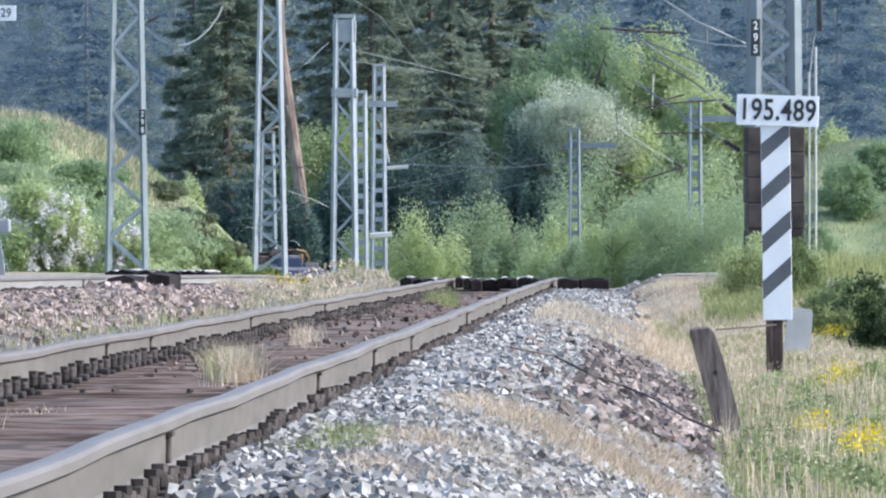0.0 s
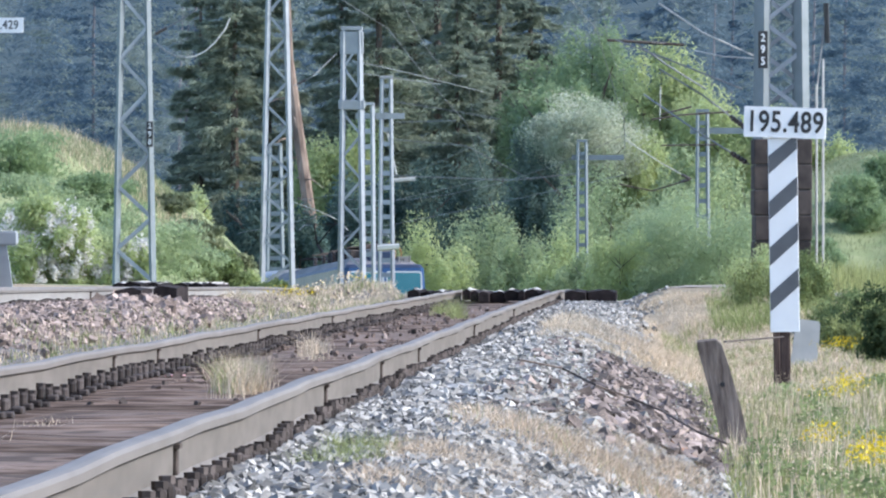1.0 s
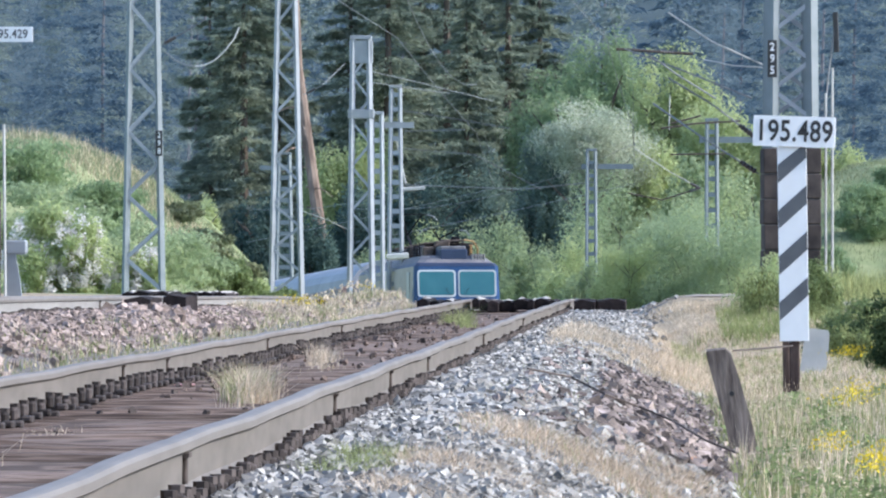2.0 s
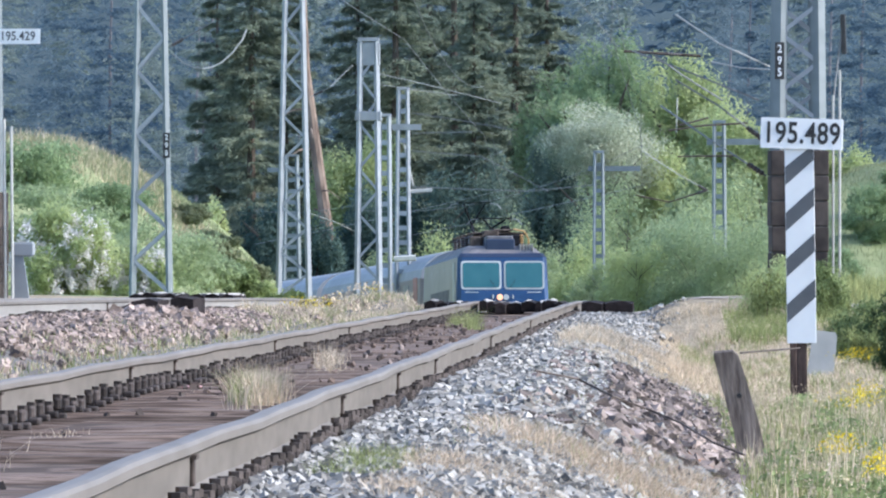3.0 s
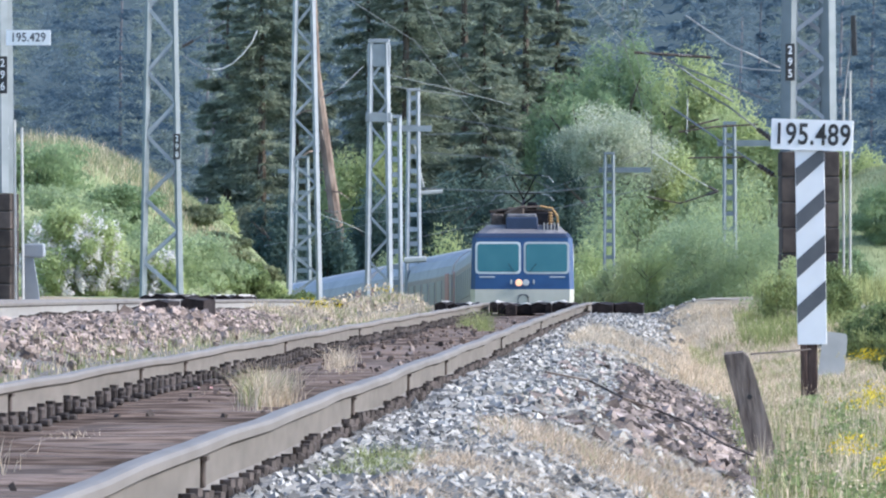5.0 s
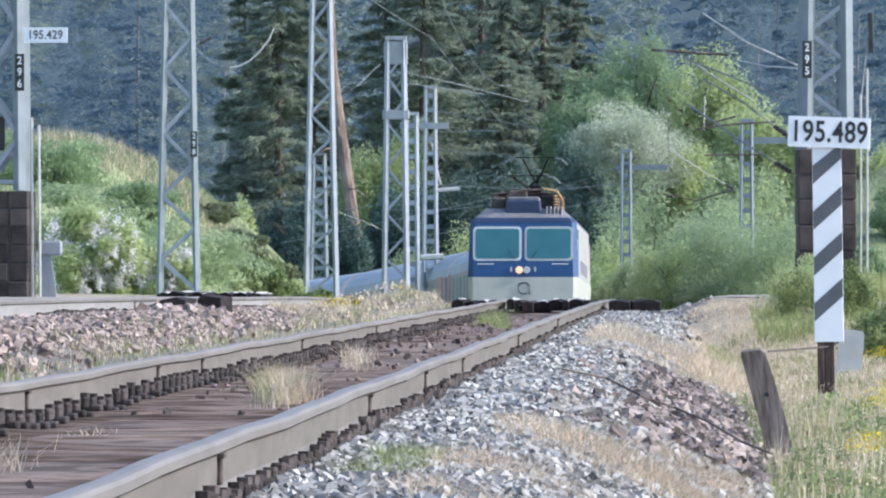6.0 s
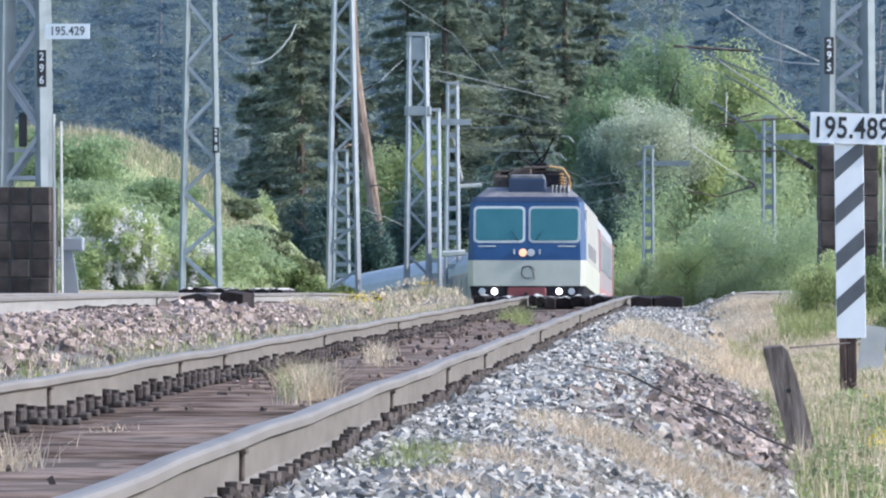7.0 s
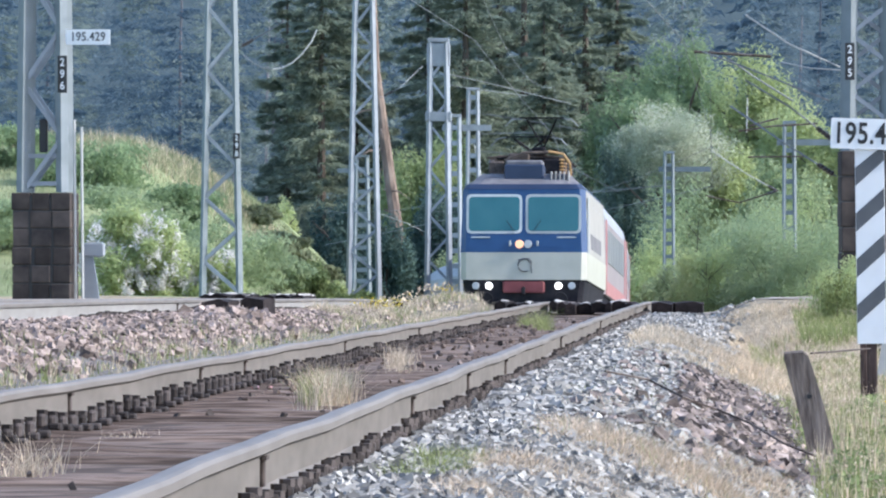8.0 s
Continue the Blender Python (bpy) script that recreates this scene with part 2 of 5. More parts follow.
def curve(table):
    """A smooth function through (place, value) pairs."""
    xs, ys = np.array([a for a, b in table], float), np.array([b for a, b in table], float)
    d = np.diff(ys) / np.diff(xs)
    m = np.concatenate(([d[0]], (d[:-1] + d[1:]) / 2, [d[-1]]))

    def at(x):
        x = np.asarray(x, float)
        i = np.clip(np.searchsorted(xs, x) - 1, 0, len(xs) - 2)
        h = xs[i + 1] - xs[i]
        u = np.clip((x - xs[i]) / h, 0, 1)
        return ((2 * u**3 - 3 * u**2 + 1) * ys[i] + (u**3 - 2 * u**2 + u) * h * m[i] + (3 * u**2 - 2 * u**3) * ys[i + 1] + (u**3 - u**2) * h * m[i + 1])
    return at


def smooth(a, b, x):
    u = np.clip((np.asarray(x, float) - a) / (b - a), 0, 1)
    return u * u * (3 - 2 * u)


def waves(x, y, s):
    """Cheap smooth unevenness between -1 and 1."""
    return (np.sin(x * 1.7 / s + 1.3 * np.sin(y * 0.9 / s)) + np.sin(y * 1.3 / s + 2 + 1.1 * np.sin(x * 1.1 / s)) + np.sin((x + y) * 2.3 / s)) / 3


# ---- the line of the two tracks: they run level and straight, then dip and sweep away behind the crossing ----
left_x = curve(((-60, -6.3), (60, -6.3), (120, -6.25), (150, -6.0), (185, -5.35), (218, -4.67), (235, -4.41), (259, -4.15), (272, -4.02), (284, -4.25), (303, -5.0), (314, -6.1), (325, -7.5), (337, -9.8), (349, -12.5), (365, -16.3), (400, -25), (470, -44)))
left_z = curve(((-60, 0.28), (83, 0.216), (114, 0.14), (145, 0.03), (175, -0.28), (218, -0.91), (235, -1.23), (259, -1.72), (284, -2.10), (303, -2.46), (325, -2.95), (332, -3.10), (341, -3.46), (350, -3.84), (390, -4.6), (470, -5.0)))


def right_x(y):
    return left_x(y) + 4.25 - 0.05 * smooth(100, 150, y)


def right_z(y):
    w = smooth(115, 190, y)
    return (1 - w) * (0.004 * np.sin(np.asarray(y) * 0.55) + 0.003 * np.sin(np.asarray(y) * 1.37 + 1)) + w * left_z(y)


def ground_z(x, y):
    """Height of the one sheet of ground."""
    x, y = np.asarray(x, float), np.asarray(y, float)
    lx, rx, lz, rz = left_x(y), right_x(y), left_z(y), right_z(y)
    ur, ul = x - rx, x - lx
    base = -0.62 * smooth(-10, 10, y) + 0.68 * smooth(102, 132, y) - 0.9 * smooth(150, 215, y) + np.minimum(0, left_z(y) + 0.4) * smooth(150, 215, y)
    base = np.maximum(base, np.minimum(lz, 0) - 0.6)
    ramp = smooth(105, 132, y) * (1 - smooth(150, 170, y))
    bed_r = rz - 0.182 - (0.008 * (1 - smooth(0.5, 0.6, np.abs(ur))) * (1 - smooth(52, 66, y)) * (1.2 + waves(x * 2, y, 1.7)) + 0.036 * smooth(0.5, 0.6, -ur) * (1 - smooth(0.9, 1.0, -ur))) * (1 - smooth(115, 130, y)) - 0.43 * (1 - 0.8 * ramp) * smooth(1.35, 2.7, np.abs(ur)) - 6 * smooth(2.7, 9, np.abs(ur))
    bed_l = lz - 0.19 - 0.42 * smooth(1.35, 2.6, np.abs(ul)) - 6 * smooth(2.6, 9, np.abs(ul))
    fill = np.where((ul > 1) & (ur < -1) & (y < 150), np.maximum(base, rz - 0.17 + 0.1 * smooth(95, 130, y)), base)
    low = fill - 3 * (1 - smooth(1.6, 2.1, -ur)) * (ur <= 0) - (1 - smooth(1.3, 3.1 - 0.6 * ramp, ur)) * (ur > 0) * (1 - 0.6 * ramp) - 3 * (1 - smooth(1.5, 2.0, np.abs(ul)))
    g = np.maximum(np.maximum(bed_r, bed_l), low)
    g = g + 0.10 * smooth(1.0, 2.2, x) * smooth(30, 60, y) * (1 - smooth(90, 120, y))
    ditch = smooth(2.3, 3.2, x) * (1 - smooth(6.0, 8.0, x)) * smooth(60, 85, y) * (1 - smooth(112, 128, y))
    g = g - 0.7 * ditch
    bank_l = 5.9 * smooth(0.1, 8.9, lx - x - 3.0) * smooth(192, 245, y) * (1 - smooth(330, 400, y))
    bank_r = (7.4 * smooth(-1.0, 7.2, x) + 0.22 * np.sin(x * 1.9 + y * 0.13) * smooth(1, 3, x)) * smooth(288, 330, y) * (1 - smooth(365, 392, y))
    g = g + bank_l + bank_r
    hill = np.maximum(0, y - 560) * 0.10
    side = 0.05 * np.maximum(0, np.abs(x) - 60)
    far = smooth(430, 520, y)
    g = g * (1 - far) + far * -4.5 + hill * smooth(430, 620, y) + side * 0.6
    rough = smooth(2.6, 3.6, np.abs(ur)) * smooth(2.6, 3.4, np.abs(ul))
    return g + rough * (0.05 * waves(x, y, 1.3) + 0.25 * waves(x, y, 14) * smooth(150, 220, y))


# ---- ground ----
def build_ground():
    xs = np.concatenate(([-3500, -1500, -700, -350, -200, -120, -80], np.arange(-60, -16, 2.0), np.arange(-16, -3.3, 0.25), np.arange(-3.3, -0.7, 0.1), np.arange(-0.7, 13, 0.25), np.arange(13, 60, 2.0), [70, 100, 160, 300, 700, 1500, 3500]))
    ys = np.concatenate(([-3000, -1000, -300, -100], np.arange(-40, 15, 5.0), np.arange(15, 160, 0.6), np.arange(160, 460, 3.0), np.arange(460, 1400, 20.0), [1500, 1800, 2500, 4500]))
    X, Y = np.meshgrid(xs, ys)
    Z = ground_z(X, Y)
    s = Shape()
    s.v = np.stack((X, Y, Z), -1).reshape(-1, 3).tolist()
    w = len(xs)
    s.f = [(j * w + i, j * w + i + 1, j * w + w + i + 1, j * w + w + i) for j in range(len(ys) - 1) for i in range(w - 1)]
    me = s.mesh("ground", M_GROUND)
    me.materials.append(M_BED)
    me.materials.append(M_MEADOW)
    me.materials.append(M_DIRT)
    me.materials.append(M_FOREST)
    cx, cy = (X[:-1, :-1] + X[1:, 1:]) / 2, (Y[:-1, :-1] + Y[1:, 1:]) / 2
    kind = np.zeros(cx.shape, np.int32)
    kind[(cy > 150) | (np.abs(cx) > 14)] = 2
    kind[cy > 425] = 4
    kind[(cy < 400) & (np.abs(cx - right_x(cy)) < 2.0 + 0.35 * waves(cx, cy, 2.5)) | (np.abs(cx - left_x(cy)) < 2.3) & (cy < 400)] = 1
    kind[(np.abs(cx - right_x(cy)) < 0.86) & (cy < 150)] = 3
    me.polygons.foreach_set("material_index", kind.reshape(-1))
    me.polygons.foreach_set("use_smooth", np.ones(kind.size, bool))
    tagged(new("ground", me), "dry grassy ground with gravel track beds and green banks", "ground", kind="structure")


def build_road():
    s = Shape()
    n = 60
    for side in range(n):
        x = -0.30 + side * 0.35
        mid = 140 - 19.0 * float(smooth(0.8, 3.2, x))
        for k in range(7):
            yy = mid + (k - 3) * 1.5
            s.v.append((x, yy, float(ground_z(x, yy)) + 0.014 + 0.006 * math.sin(k * 1.9 + x * 3)))
    s.f = [(a * 7 + k, a * 7 + 7 + k, a * 7 + 8 + k, a * 7 + k + 1) for a in range(n - 1) for k in range(6)]
    tagged(part("road", s, M_ROAD), "dusty unpaved farm road leading to the crossing", "road", kind="structure")


# ---- tracks ----
RAIL_PROFILE = ((-0.0335, -0.014), (-0.028, -0.003), (-0.015, 0), (0.015, 0), (0.028, -0.003), (0.0335, -0.014), (0.034, -0.036), (0.012, -0.048), (0.010, -0.135),
                (0.02, -0.15), (0.07, -0.160), (0.07, -0.172), (-0.07, -0.172), (-0.07, -0.160), (-0.02, -0.15), (-0.010, -0.135), (-0.012, -0.048), (-0.034, -0.036))


def rail(parent, fx, fz, off, ys, steel):
    s = Shape()
    s.loft([[(float(fx(y)) + off + a, y, float(fz(y)) + b) for a, b in RAIL_PROFILE] for y in ys])
    ob = part("rail", s, steel, parent)
    ob.data.materials.append(M_HEAD)
    n = len(RAIL_PROFILE)
    for i, p in enumerate(ob.data.polygons):
        if i < n * (len(ys) - 1) and i % n in (0, 1, 2, 3, 4, 5, 17):
            p.material_index = 1
    return ob


def worn_sleeper(seed):
    """An old timber sleeper with split, sagging edges."""
    rng = random.Random(seed)
    ph = [rng.uniform(0, 6.28) for k in range(4)]
    rings = []
    for i in range(13):
        x = -1.25 + 2.5 * i / 12
        top = 0.08 + (0.011 * math.sin(x * 2.6 + ph[0]) + 0.007 * math.sin(x * 6.3 + ph[1])) * (abs(x) < 0.6) - 0.006 * rng.random()
        f, b = 0.125 + 0.012 * math.sin(x * 4.3 + ph[2]), 0.125 + 0.012 * math.sin(x * 3.7 + ph[3])
        rings.append([(x, -f, -0.08), (x, b, -0.08), (x, b, top - 0.02), (x, b - 0.02, top), (x, -f + 0.025, top), (x, -f, top - 0.022 - 0.01 * rng.random())])
    return Shape().loft(rings).mesh("sleeper", M_SLEEPER)


def build_track(name, label, fx, fz, y0, sleepers_from, sleepers_to, clamps, steel):
    tr = thing(name, label, "railway track", kind="structure")
    ys = np.concatenate((np.arange(y0, 150, 1.5), np.arange(150, 440, 5.0))).tolist()
    for side in (-1, 1):
        r = rail(tr, fx, fz, side * 0.7525, ys, steel)
        for yc in clamps[side]:
            s, x, z = Shape(), float(fx(yc)) + side * 0.7525, float(fz(yc))
            s.box(x + 0.016, yc, z - 0.092, 0.014, 0.09, 0.082, 0.004).box(x + 0.024, yc, z - 0.052, 0.014, 0.16, 0.012)
            part("rail_clamp", s, M_IRON, r)
    sl = [worn_sleeper(k) for k in range(7)]
    fm = {}
    for side, ks, up, half in ((1, (-0.15, 0.15), 0.055, 0.065), (-1, (0.0,), 0.062, 0.15)):
        fs = Shape()
        for e in (-1, 1):
            for k in ks:
                fs.box(e * 0.085, k, up / 2 - 0.004, 0.035, half, up, 0.012)
                fs.tube([(e * 0.085, k, up - 0.01), (e * 0.085, k, up + 0.012)], 0.022, 6)
            if side < 0:
                fs.box(e * 0.14, 0, 0.006, 0.05, half, 0.03, 0.008)
        fs.box(0, 0, -0.004, 0.30, 0.14, 0.012)
        fm[side] = fs.mesh("rail_fastening", M_CLIP)
    rng = random.Random(4)
    y = sleepers_from
    while y < sleepers_to:
        m = pose(float(fx(y)), y, float(fz(y)) - 0.172 - 0.012 - 0.08 + rng.uniform(-0.016, 0.012), rng.uniform(-1.5, 1.5), rng.uniform(-0.55, 0.55), rng.uniform(-2.0, 2.0))
        o = new("sleeper", rng.choice(sl))
        o.parent, o.matrix_basis = tr, m
        for side in (-1, 1):
            b = new("rail_fastening", fm[side])
            b.parent, b.matrix_basis = o, pose(side * 0.7525, 0, 0.087)
        y += 0.6
    return tr


def stones(name, n, x0, x1, y0, y1, size, material, seed, fx, fz, label, single=0):
    """Broken ballast stones scattered over a strip beside or between the rails; the first few lie as pieces of their own."""
    rng = np.random.RandomState(seed)
    block = np.array([(a, b, c) for a in (-1, 1) for b in (-1, 1) for c in (-1, 1)], float) * 0.72
    tri = np.array([(0, 1, 3), (0, 3, 2), (4, 6, 7), (4, 7, 5), (0, 4, 5), (0, 5, 1), (2, 3, 7), (2, 7, 6), (0, 2, 6), (0, 6, 4), (1, 5, 7), (1, 7, 3)])
    u = np.sort(rng.rand(n))
    y = y0 + (y1 - y0) * u
    t = rng.rand(n)
    x = fx(y) + x0 + (x1 - x0) * t * (1 + 0.2 * waves(y * 0 + seed, y, 2.0) + 0.12 * rng.randn(n) * t)
    sz = size * (0.55 + 0.9 * rng.rand(n) ** 1.6)
    z = ground_z(x, y) + sz * (0.05 + 0.5 * rng.rand(n)) + 0.012
    q = rng.randn(n, 4); q /= np.linalg.norm(q, axis=1)[:, None]
    a, b, c, d = q.T
    R = np.stack((1 - 2 * (c * c + d * d), 2 * (b * c - a * d), 2 * (b * d + a * c), 2 * (b * c + a * d), 1 - 2 * (b * b + d * d), 2 * (c * d - a * b),
                  2 * (b * d - a * c), 2 * (c * d + a * b), 1 - 2 * (b * b + c * c)), -1).reshape(n, 3, 3)
    v = block[None] * (0.62 + 0.6 * rng.rand(n, 8, 3)) * (sz[:, None, None] * np.stack((np.ones(n), 0.6 + 0.5 * rng.rand(n), 0.5 + 0.4 * rng.rand(n)), -1)[:, None, :])
    v = np.einsum("nij,nkj->nki", R, v)
    root = None
    if single:
        root = thing(name, label, "ballast", kind="structure")
        for i in range(single):
            s = Shape()
            s.v, s.f = v[i].tolist(), tri.tolist()
            o = part("stone", s, material, root)
            o.location = (x[i], y[i], z[i])
    v = (v + np.stack((x, y, z), -1)[:, None, :])[single:]
    m = len(v)
    f = (tri[None] + (np.arange(m) * 8)[:, None, None]).reshape(-1, 3)
    me = bpy.data.meshes.new(name)
    me.vertices.add(m * 8); me.loops.add(len(f) * 3); me.polygons.add(len(f))
    me.vertices.foreach_set("co", v.reshape(-1).astype(np.float32))
    me.loops.foreach_set("vertex_index", f.reshape(-1).astype(np.int32))
    me.polygons.foreach_set("loop_start", np.arange(0, len(f) * 3, 3, dtype=np.int32))
    me.update(calc_edges=True)
    me.shade_flat()
    me.materials.append(material)
    ob = new("loose_stones" if single else name, me)
    ob.parent = root
    tagged(ob, label if not single else "", "" if single else "ballast", kind="stuff")
    return ob


# ---- masts ----
def lattice_mast(label, x, y, z, h, w0, w1, leg, step, material, turn=0.0, style="zigzag"):
    """A four-legged lattice mast with zigzag bracing on each face."""
    m = thing("catenary_mast", label, "mast", pose(x, y, z, 0, 0, turn), group="catenary masts")

    def corner(i, zz):
        w = (w0 + (w1 - w0) * zz / h) / 2
        return Vector(((-w, w, w, -w)[i % 4], (-w, -w, w, w)[i % 4], zz))
    for i in range(4):
        s = Shape()
        s.bar(corner(i, 0), corner(i, h), leg, leg)
        part("leg", s, material, m)
    n = int(h / step)
    for k in range(n):
        za, zb = k * step, (k + 1) * step
        for i in range(4):
            if style == "batten":
                a, b = corner(i, za + step / 2), corner(i + 1, za + step / 2)
                part("batten", Shape().bar(a, b, leg * 0.3 if i % 2 == 0 else leg * 1.6, leg * 1.6 if i % 2 == 0 else leg * 0.3), material, m)
                continue
            up = k % 2 == (0 if i in (0, 1) or style == "cross" else 1)
            a, b = (corner(i, za), corner(i + 1, zb)) if up else (corner(i + 1, za), corner(i, zb))
            part("brace", Shape().bar(a, b, 0.05, 0.058), M_PALESTEEL, m)
    part("cap", Shape().box(0, 0, h + 0.04, w1 + leg * 1.4, w1 + leg * 1.4, 0.1, 0.01), material, m)
    return m


def text_mesh(body, size, align="CENTER", spacing=1.0):
    cu = bpy.data.curves.new("writing", "FONT")
    cu.body, cu.size, cu.align_x, cu.align_y, cu.extrude, cu.space_character, cu.offset = body, size, align, "CENTER", 0.002, spacing, size * 0.018
    ob = bpy.data.objects.new("writing", cu)
    scene.collection.objects.link(ob)
    me = bpy.data.meshes.new_from_object(ob.evaluated_get(bpy.context.evaluated_depsgraph_get()))
    bpy.data.objects.remove(ob)
    return me


def writing(body, size, material, parent, m, squeeze=1.0, spacing=1.0):
    me = text_mesh(body, size, spacing=spacing)
    me.transform(Matrix.Diagonal((squeeze, 1, 1, 1)))
    me.materials.clear()
    me.materials.append(material)
    o = new("writing", me)
    o.parent, o.matrix_basis = parent, m
    return o


def number_plate(parent, x, y, z, w, h, digits):
    p = part("number_plate", Shape().box(x, y, z, w * 1.3, 0.012, h * 1.06, 0.003), M_BLACK, parent, "black plate with white mast number")
    for k, d in enumerate(digits):
        writing(d, h / 3 * 0.95, M_WHITE, p, pose(x, y - 0.009, z + h / 3 * (1 - k), 90, 0, 0), 0.85)


def foundation(parent, w, h, courses):
    """A stack of concrete blocks under a mast."""
    part("core", Shape().box(0, 0, -h / 2 - 0.02, w - 0.06, w - 0.06, h - 0.05), M_BLACK, parent)
    rng = random.Random(courses)
    for k in range(courses):
        cuts = [-0.5, -0.16 + rng.uniform(-0.03, 0.03), 0.17 + rng.uniform(-0.03, 0.03), 0.5]
        for a, b in zip(cuts[:-1], cuts[1:]):
            s = Shape().box((a + b) / 2 * w + rng.uniform(-0.006, 0.006), rng.uniform(-0.008, 0.008), -h + (k + 0.5) * h / courses, (b - a) * w - rng.uniform(0.012, 0.05), w + rng.uniform(-0.03, 0.0), h / courses - 0.014, 0.012)
            part("concrete_block", s, M_CONC, parent)


def kilometre_sign(x, y, z):
    """A striped board on a post, with a kilometre plate at its head."""
    m = thing("kilometre_post", "black-and-white striped board on a dark post with a white kilometre plate", "sign", pose(x, y, z, 0, -0.8, 0))
    part("post", Shape().box(0, 0.05, 0.55, 0.075, 0.075, 1.3, 0.008), M_DARKWOOD, m, "dark wooden post")
    part("rear_post", Shape().box(-0.058, 0.35, 0.3, 0.05, 0.06, 0.85, 0.008), M_DARKWOOD, m, "dark wooden post")
    bw, b0, b1 = 0.215, 0.56, 2.03
    board = part("striped_board", Shape().box(0, 0, (b0 + b1) / 2, bw, 0.02, b1 - b0, 0.003), M_WHITE, m)
    for k in range(4):
        zc = 0.84 + k * 0.337
        s = Shape()
        v = [(-bw / 2 + 0.002, -0.0135, zc - 0.13), (bw / 2 - 0.002, -0.0135, zc + 0.055), (bw / 2 - 0.002, -0.0135, zc + 0.19), (-bw / 2 + 0.002, -0.0135, zc + 0.005)]
        v = [(a, b, min(c, b1 - 0.01)) for a, b, c in v]
        s.poly(v + [(a, b + 0.003, c) for a, b, c in v], [(0, 1, 2, 3), (7, 6, 5, 4), (0, 4, 5, 1), (1, 5, 6, 2), (2, 6, 7, 3), (3, 7, 4, 0)])
        part("stripe", s, M_STRIPE, board)
    plate = part("plate", Shape().box(0, 0, 0, 0.605, 0.012, 0.225, 0.004), M_WHITE, m)
    plate.matrix_basis = pose(0.02, -0.03, 2.10, 0, 2.6, 0)
    writing("195.489", 0.218, M_BLACK, plate, pose(0, -0.008, -0.004, 90, 0, 0), 0.77, 1.06)
    return m


# ---- vegetation ----
def leaf_cards(rng, centres, size, up=0.35, face=None, upright=0.0):
    """One small quad round each centre, turned at random or loosely facing out of its clump."""
    n = len(centres)
    a = rng.randn(n, 3) + np.array((0, 0, upright))
    if face is not None:
        nor = face + 1.1 * rng.randn(n, 3)
        nor /= np.linalg.norm(nor, axis=1)[:, None]
        a -= (a * nor).sum(1)[:, None] * nor
    a /= np.linalg.norm(a, axis=1)[:, None]
    b = np.cross(nor, a) if face is not None else rng.randn(n, 3) * np.array((1, 1, 1 - up))
    b -= (a * b).sum(1)[:, None] * a
    b /= np.linalg.norm(b, axis=1)[:, None]
    s = (size * (0.6 + 0.8 * rng.rand(n)))[:, None]
    a, b = a * s, b * s * 0.62
    return np.stack((centres - a, centres - b * 0.9 + a * 0.1, centres + a, centres + b * 0.9 - a * 0.1), 1)


def crown_points(rng, n, rx, ry, z0, z1, blobs, clump=0.27):
    """Points in an uneven crown of overlapping clumps, and the way each looks out of its clump."""
    h = (z1 - z0) / 2
    c = rng.randn(blobs, 3); c /= np.linalg.norm(c, axis=1)[:, None]
    c *= ((0.15 + 0.85 * rng.rand(blobs)) ** 0.5)[:, None]
    rad = clump * (0.6 + 0.8 * rng.rand(blobs))
    k = rng.choice(blobs, n, p=rad**2 / (rad**2).sum())
    d = rng.randn(n, 3); d /= np.linalg.norm(d, axis=1)[:, None]
    p = c[k] * 0.84 + d * (rad[k] * (0.3 + 0.72 * rng.rand(n) + 0.07 * rng.randn(n)))[:, None]
    p[:, 2] = np.maximum(p[:, 2], -1.0) * 1.08
    return p * np.array((rx, ry, h)) + np.array((0, 0, (z0 + z1) / 2)), d * 0.7 + p * 0.5


def broad_tree(name, label, x, y, h, rx, z0, n, leaf, material, seed, blobs=60, bark=None, blossom=None, category="tree", share=0.5, clump=0.27, upright=0.0, panicles=0):
    """A trunk with limbs under a crown of leaf clumps; z0 is where the crown begins."""
    rng = np.random.RandomState(seed)
    z = float(ground_z(x, y))
    t = thing(name, label, category, pose(x, y, z))
    s = Shape()
    r = 0.018 * h + 0.03 if category == "tree" else 0.006 * h + 0.004
    s.tube([(0, 0, -0.3), (0.05 * rx, 0, h * 0.3), (0.12 * rx * rng.randn(), 0, h * 0.62), (0, 0, h * 0.9)], [r, r * 0.8, r * 0.5, r * 0.12], 7)
    for k in range(7):
        a, zz = rng.rand() * 6.28, h * (0.15 + 0.55 * rng.rand())
        e = Vector((math.cos(a) * rx * 0.75, math.sin(a) * rx * 0.75, zz + h * 0.22))
        s.tube([(0, 0, zz), (e.x * 0.5, e.y * 0.5, zz + h * 0.14), e], [r * 0.45, r * 0.28, r * 0.06], 5)
    part("trunk", s, bark or M_BARK, t)
    p, d = crown_points(rng, n, rx, rx * 0.8, z0, h, blobs, clump)
    tagged(part("crown", quads("crown", leaf_cards(rng, p, leaf, face=d, upright=upright)[:, :3], material), None, t), kind="stuff")
    if blossom:
        q, d = crown_points(rng, panicles or int(n * share), rx * 1.04, rx * 0.84, z0, h * 1.03, blobs * 2)
        if panicles:
            q = q[(q[:, 1] < 0.3) & (q[:, 2] > 0.25 * h)]
            q = np.repeat(q, 46, axis=0) + rng.randn(len(q) * 46, 3) * np.array((0.05, 0.05, 0.085))
        tagged(part("blossom", quads("blossom", leaf_cards(rng, q, leaf * 0.8)[:, :3], blossom), None, t, "white blossom"), kind="stuff")
    return t


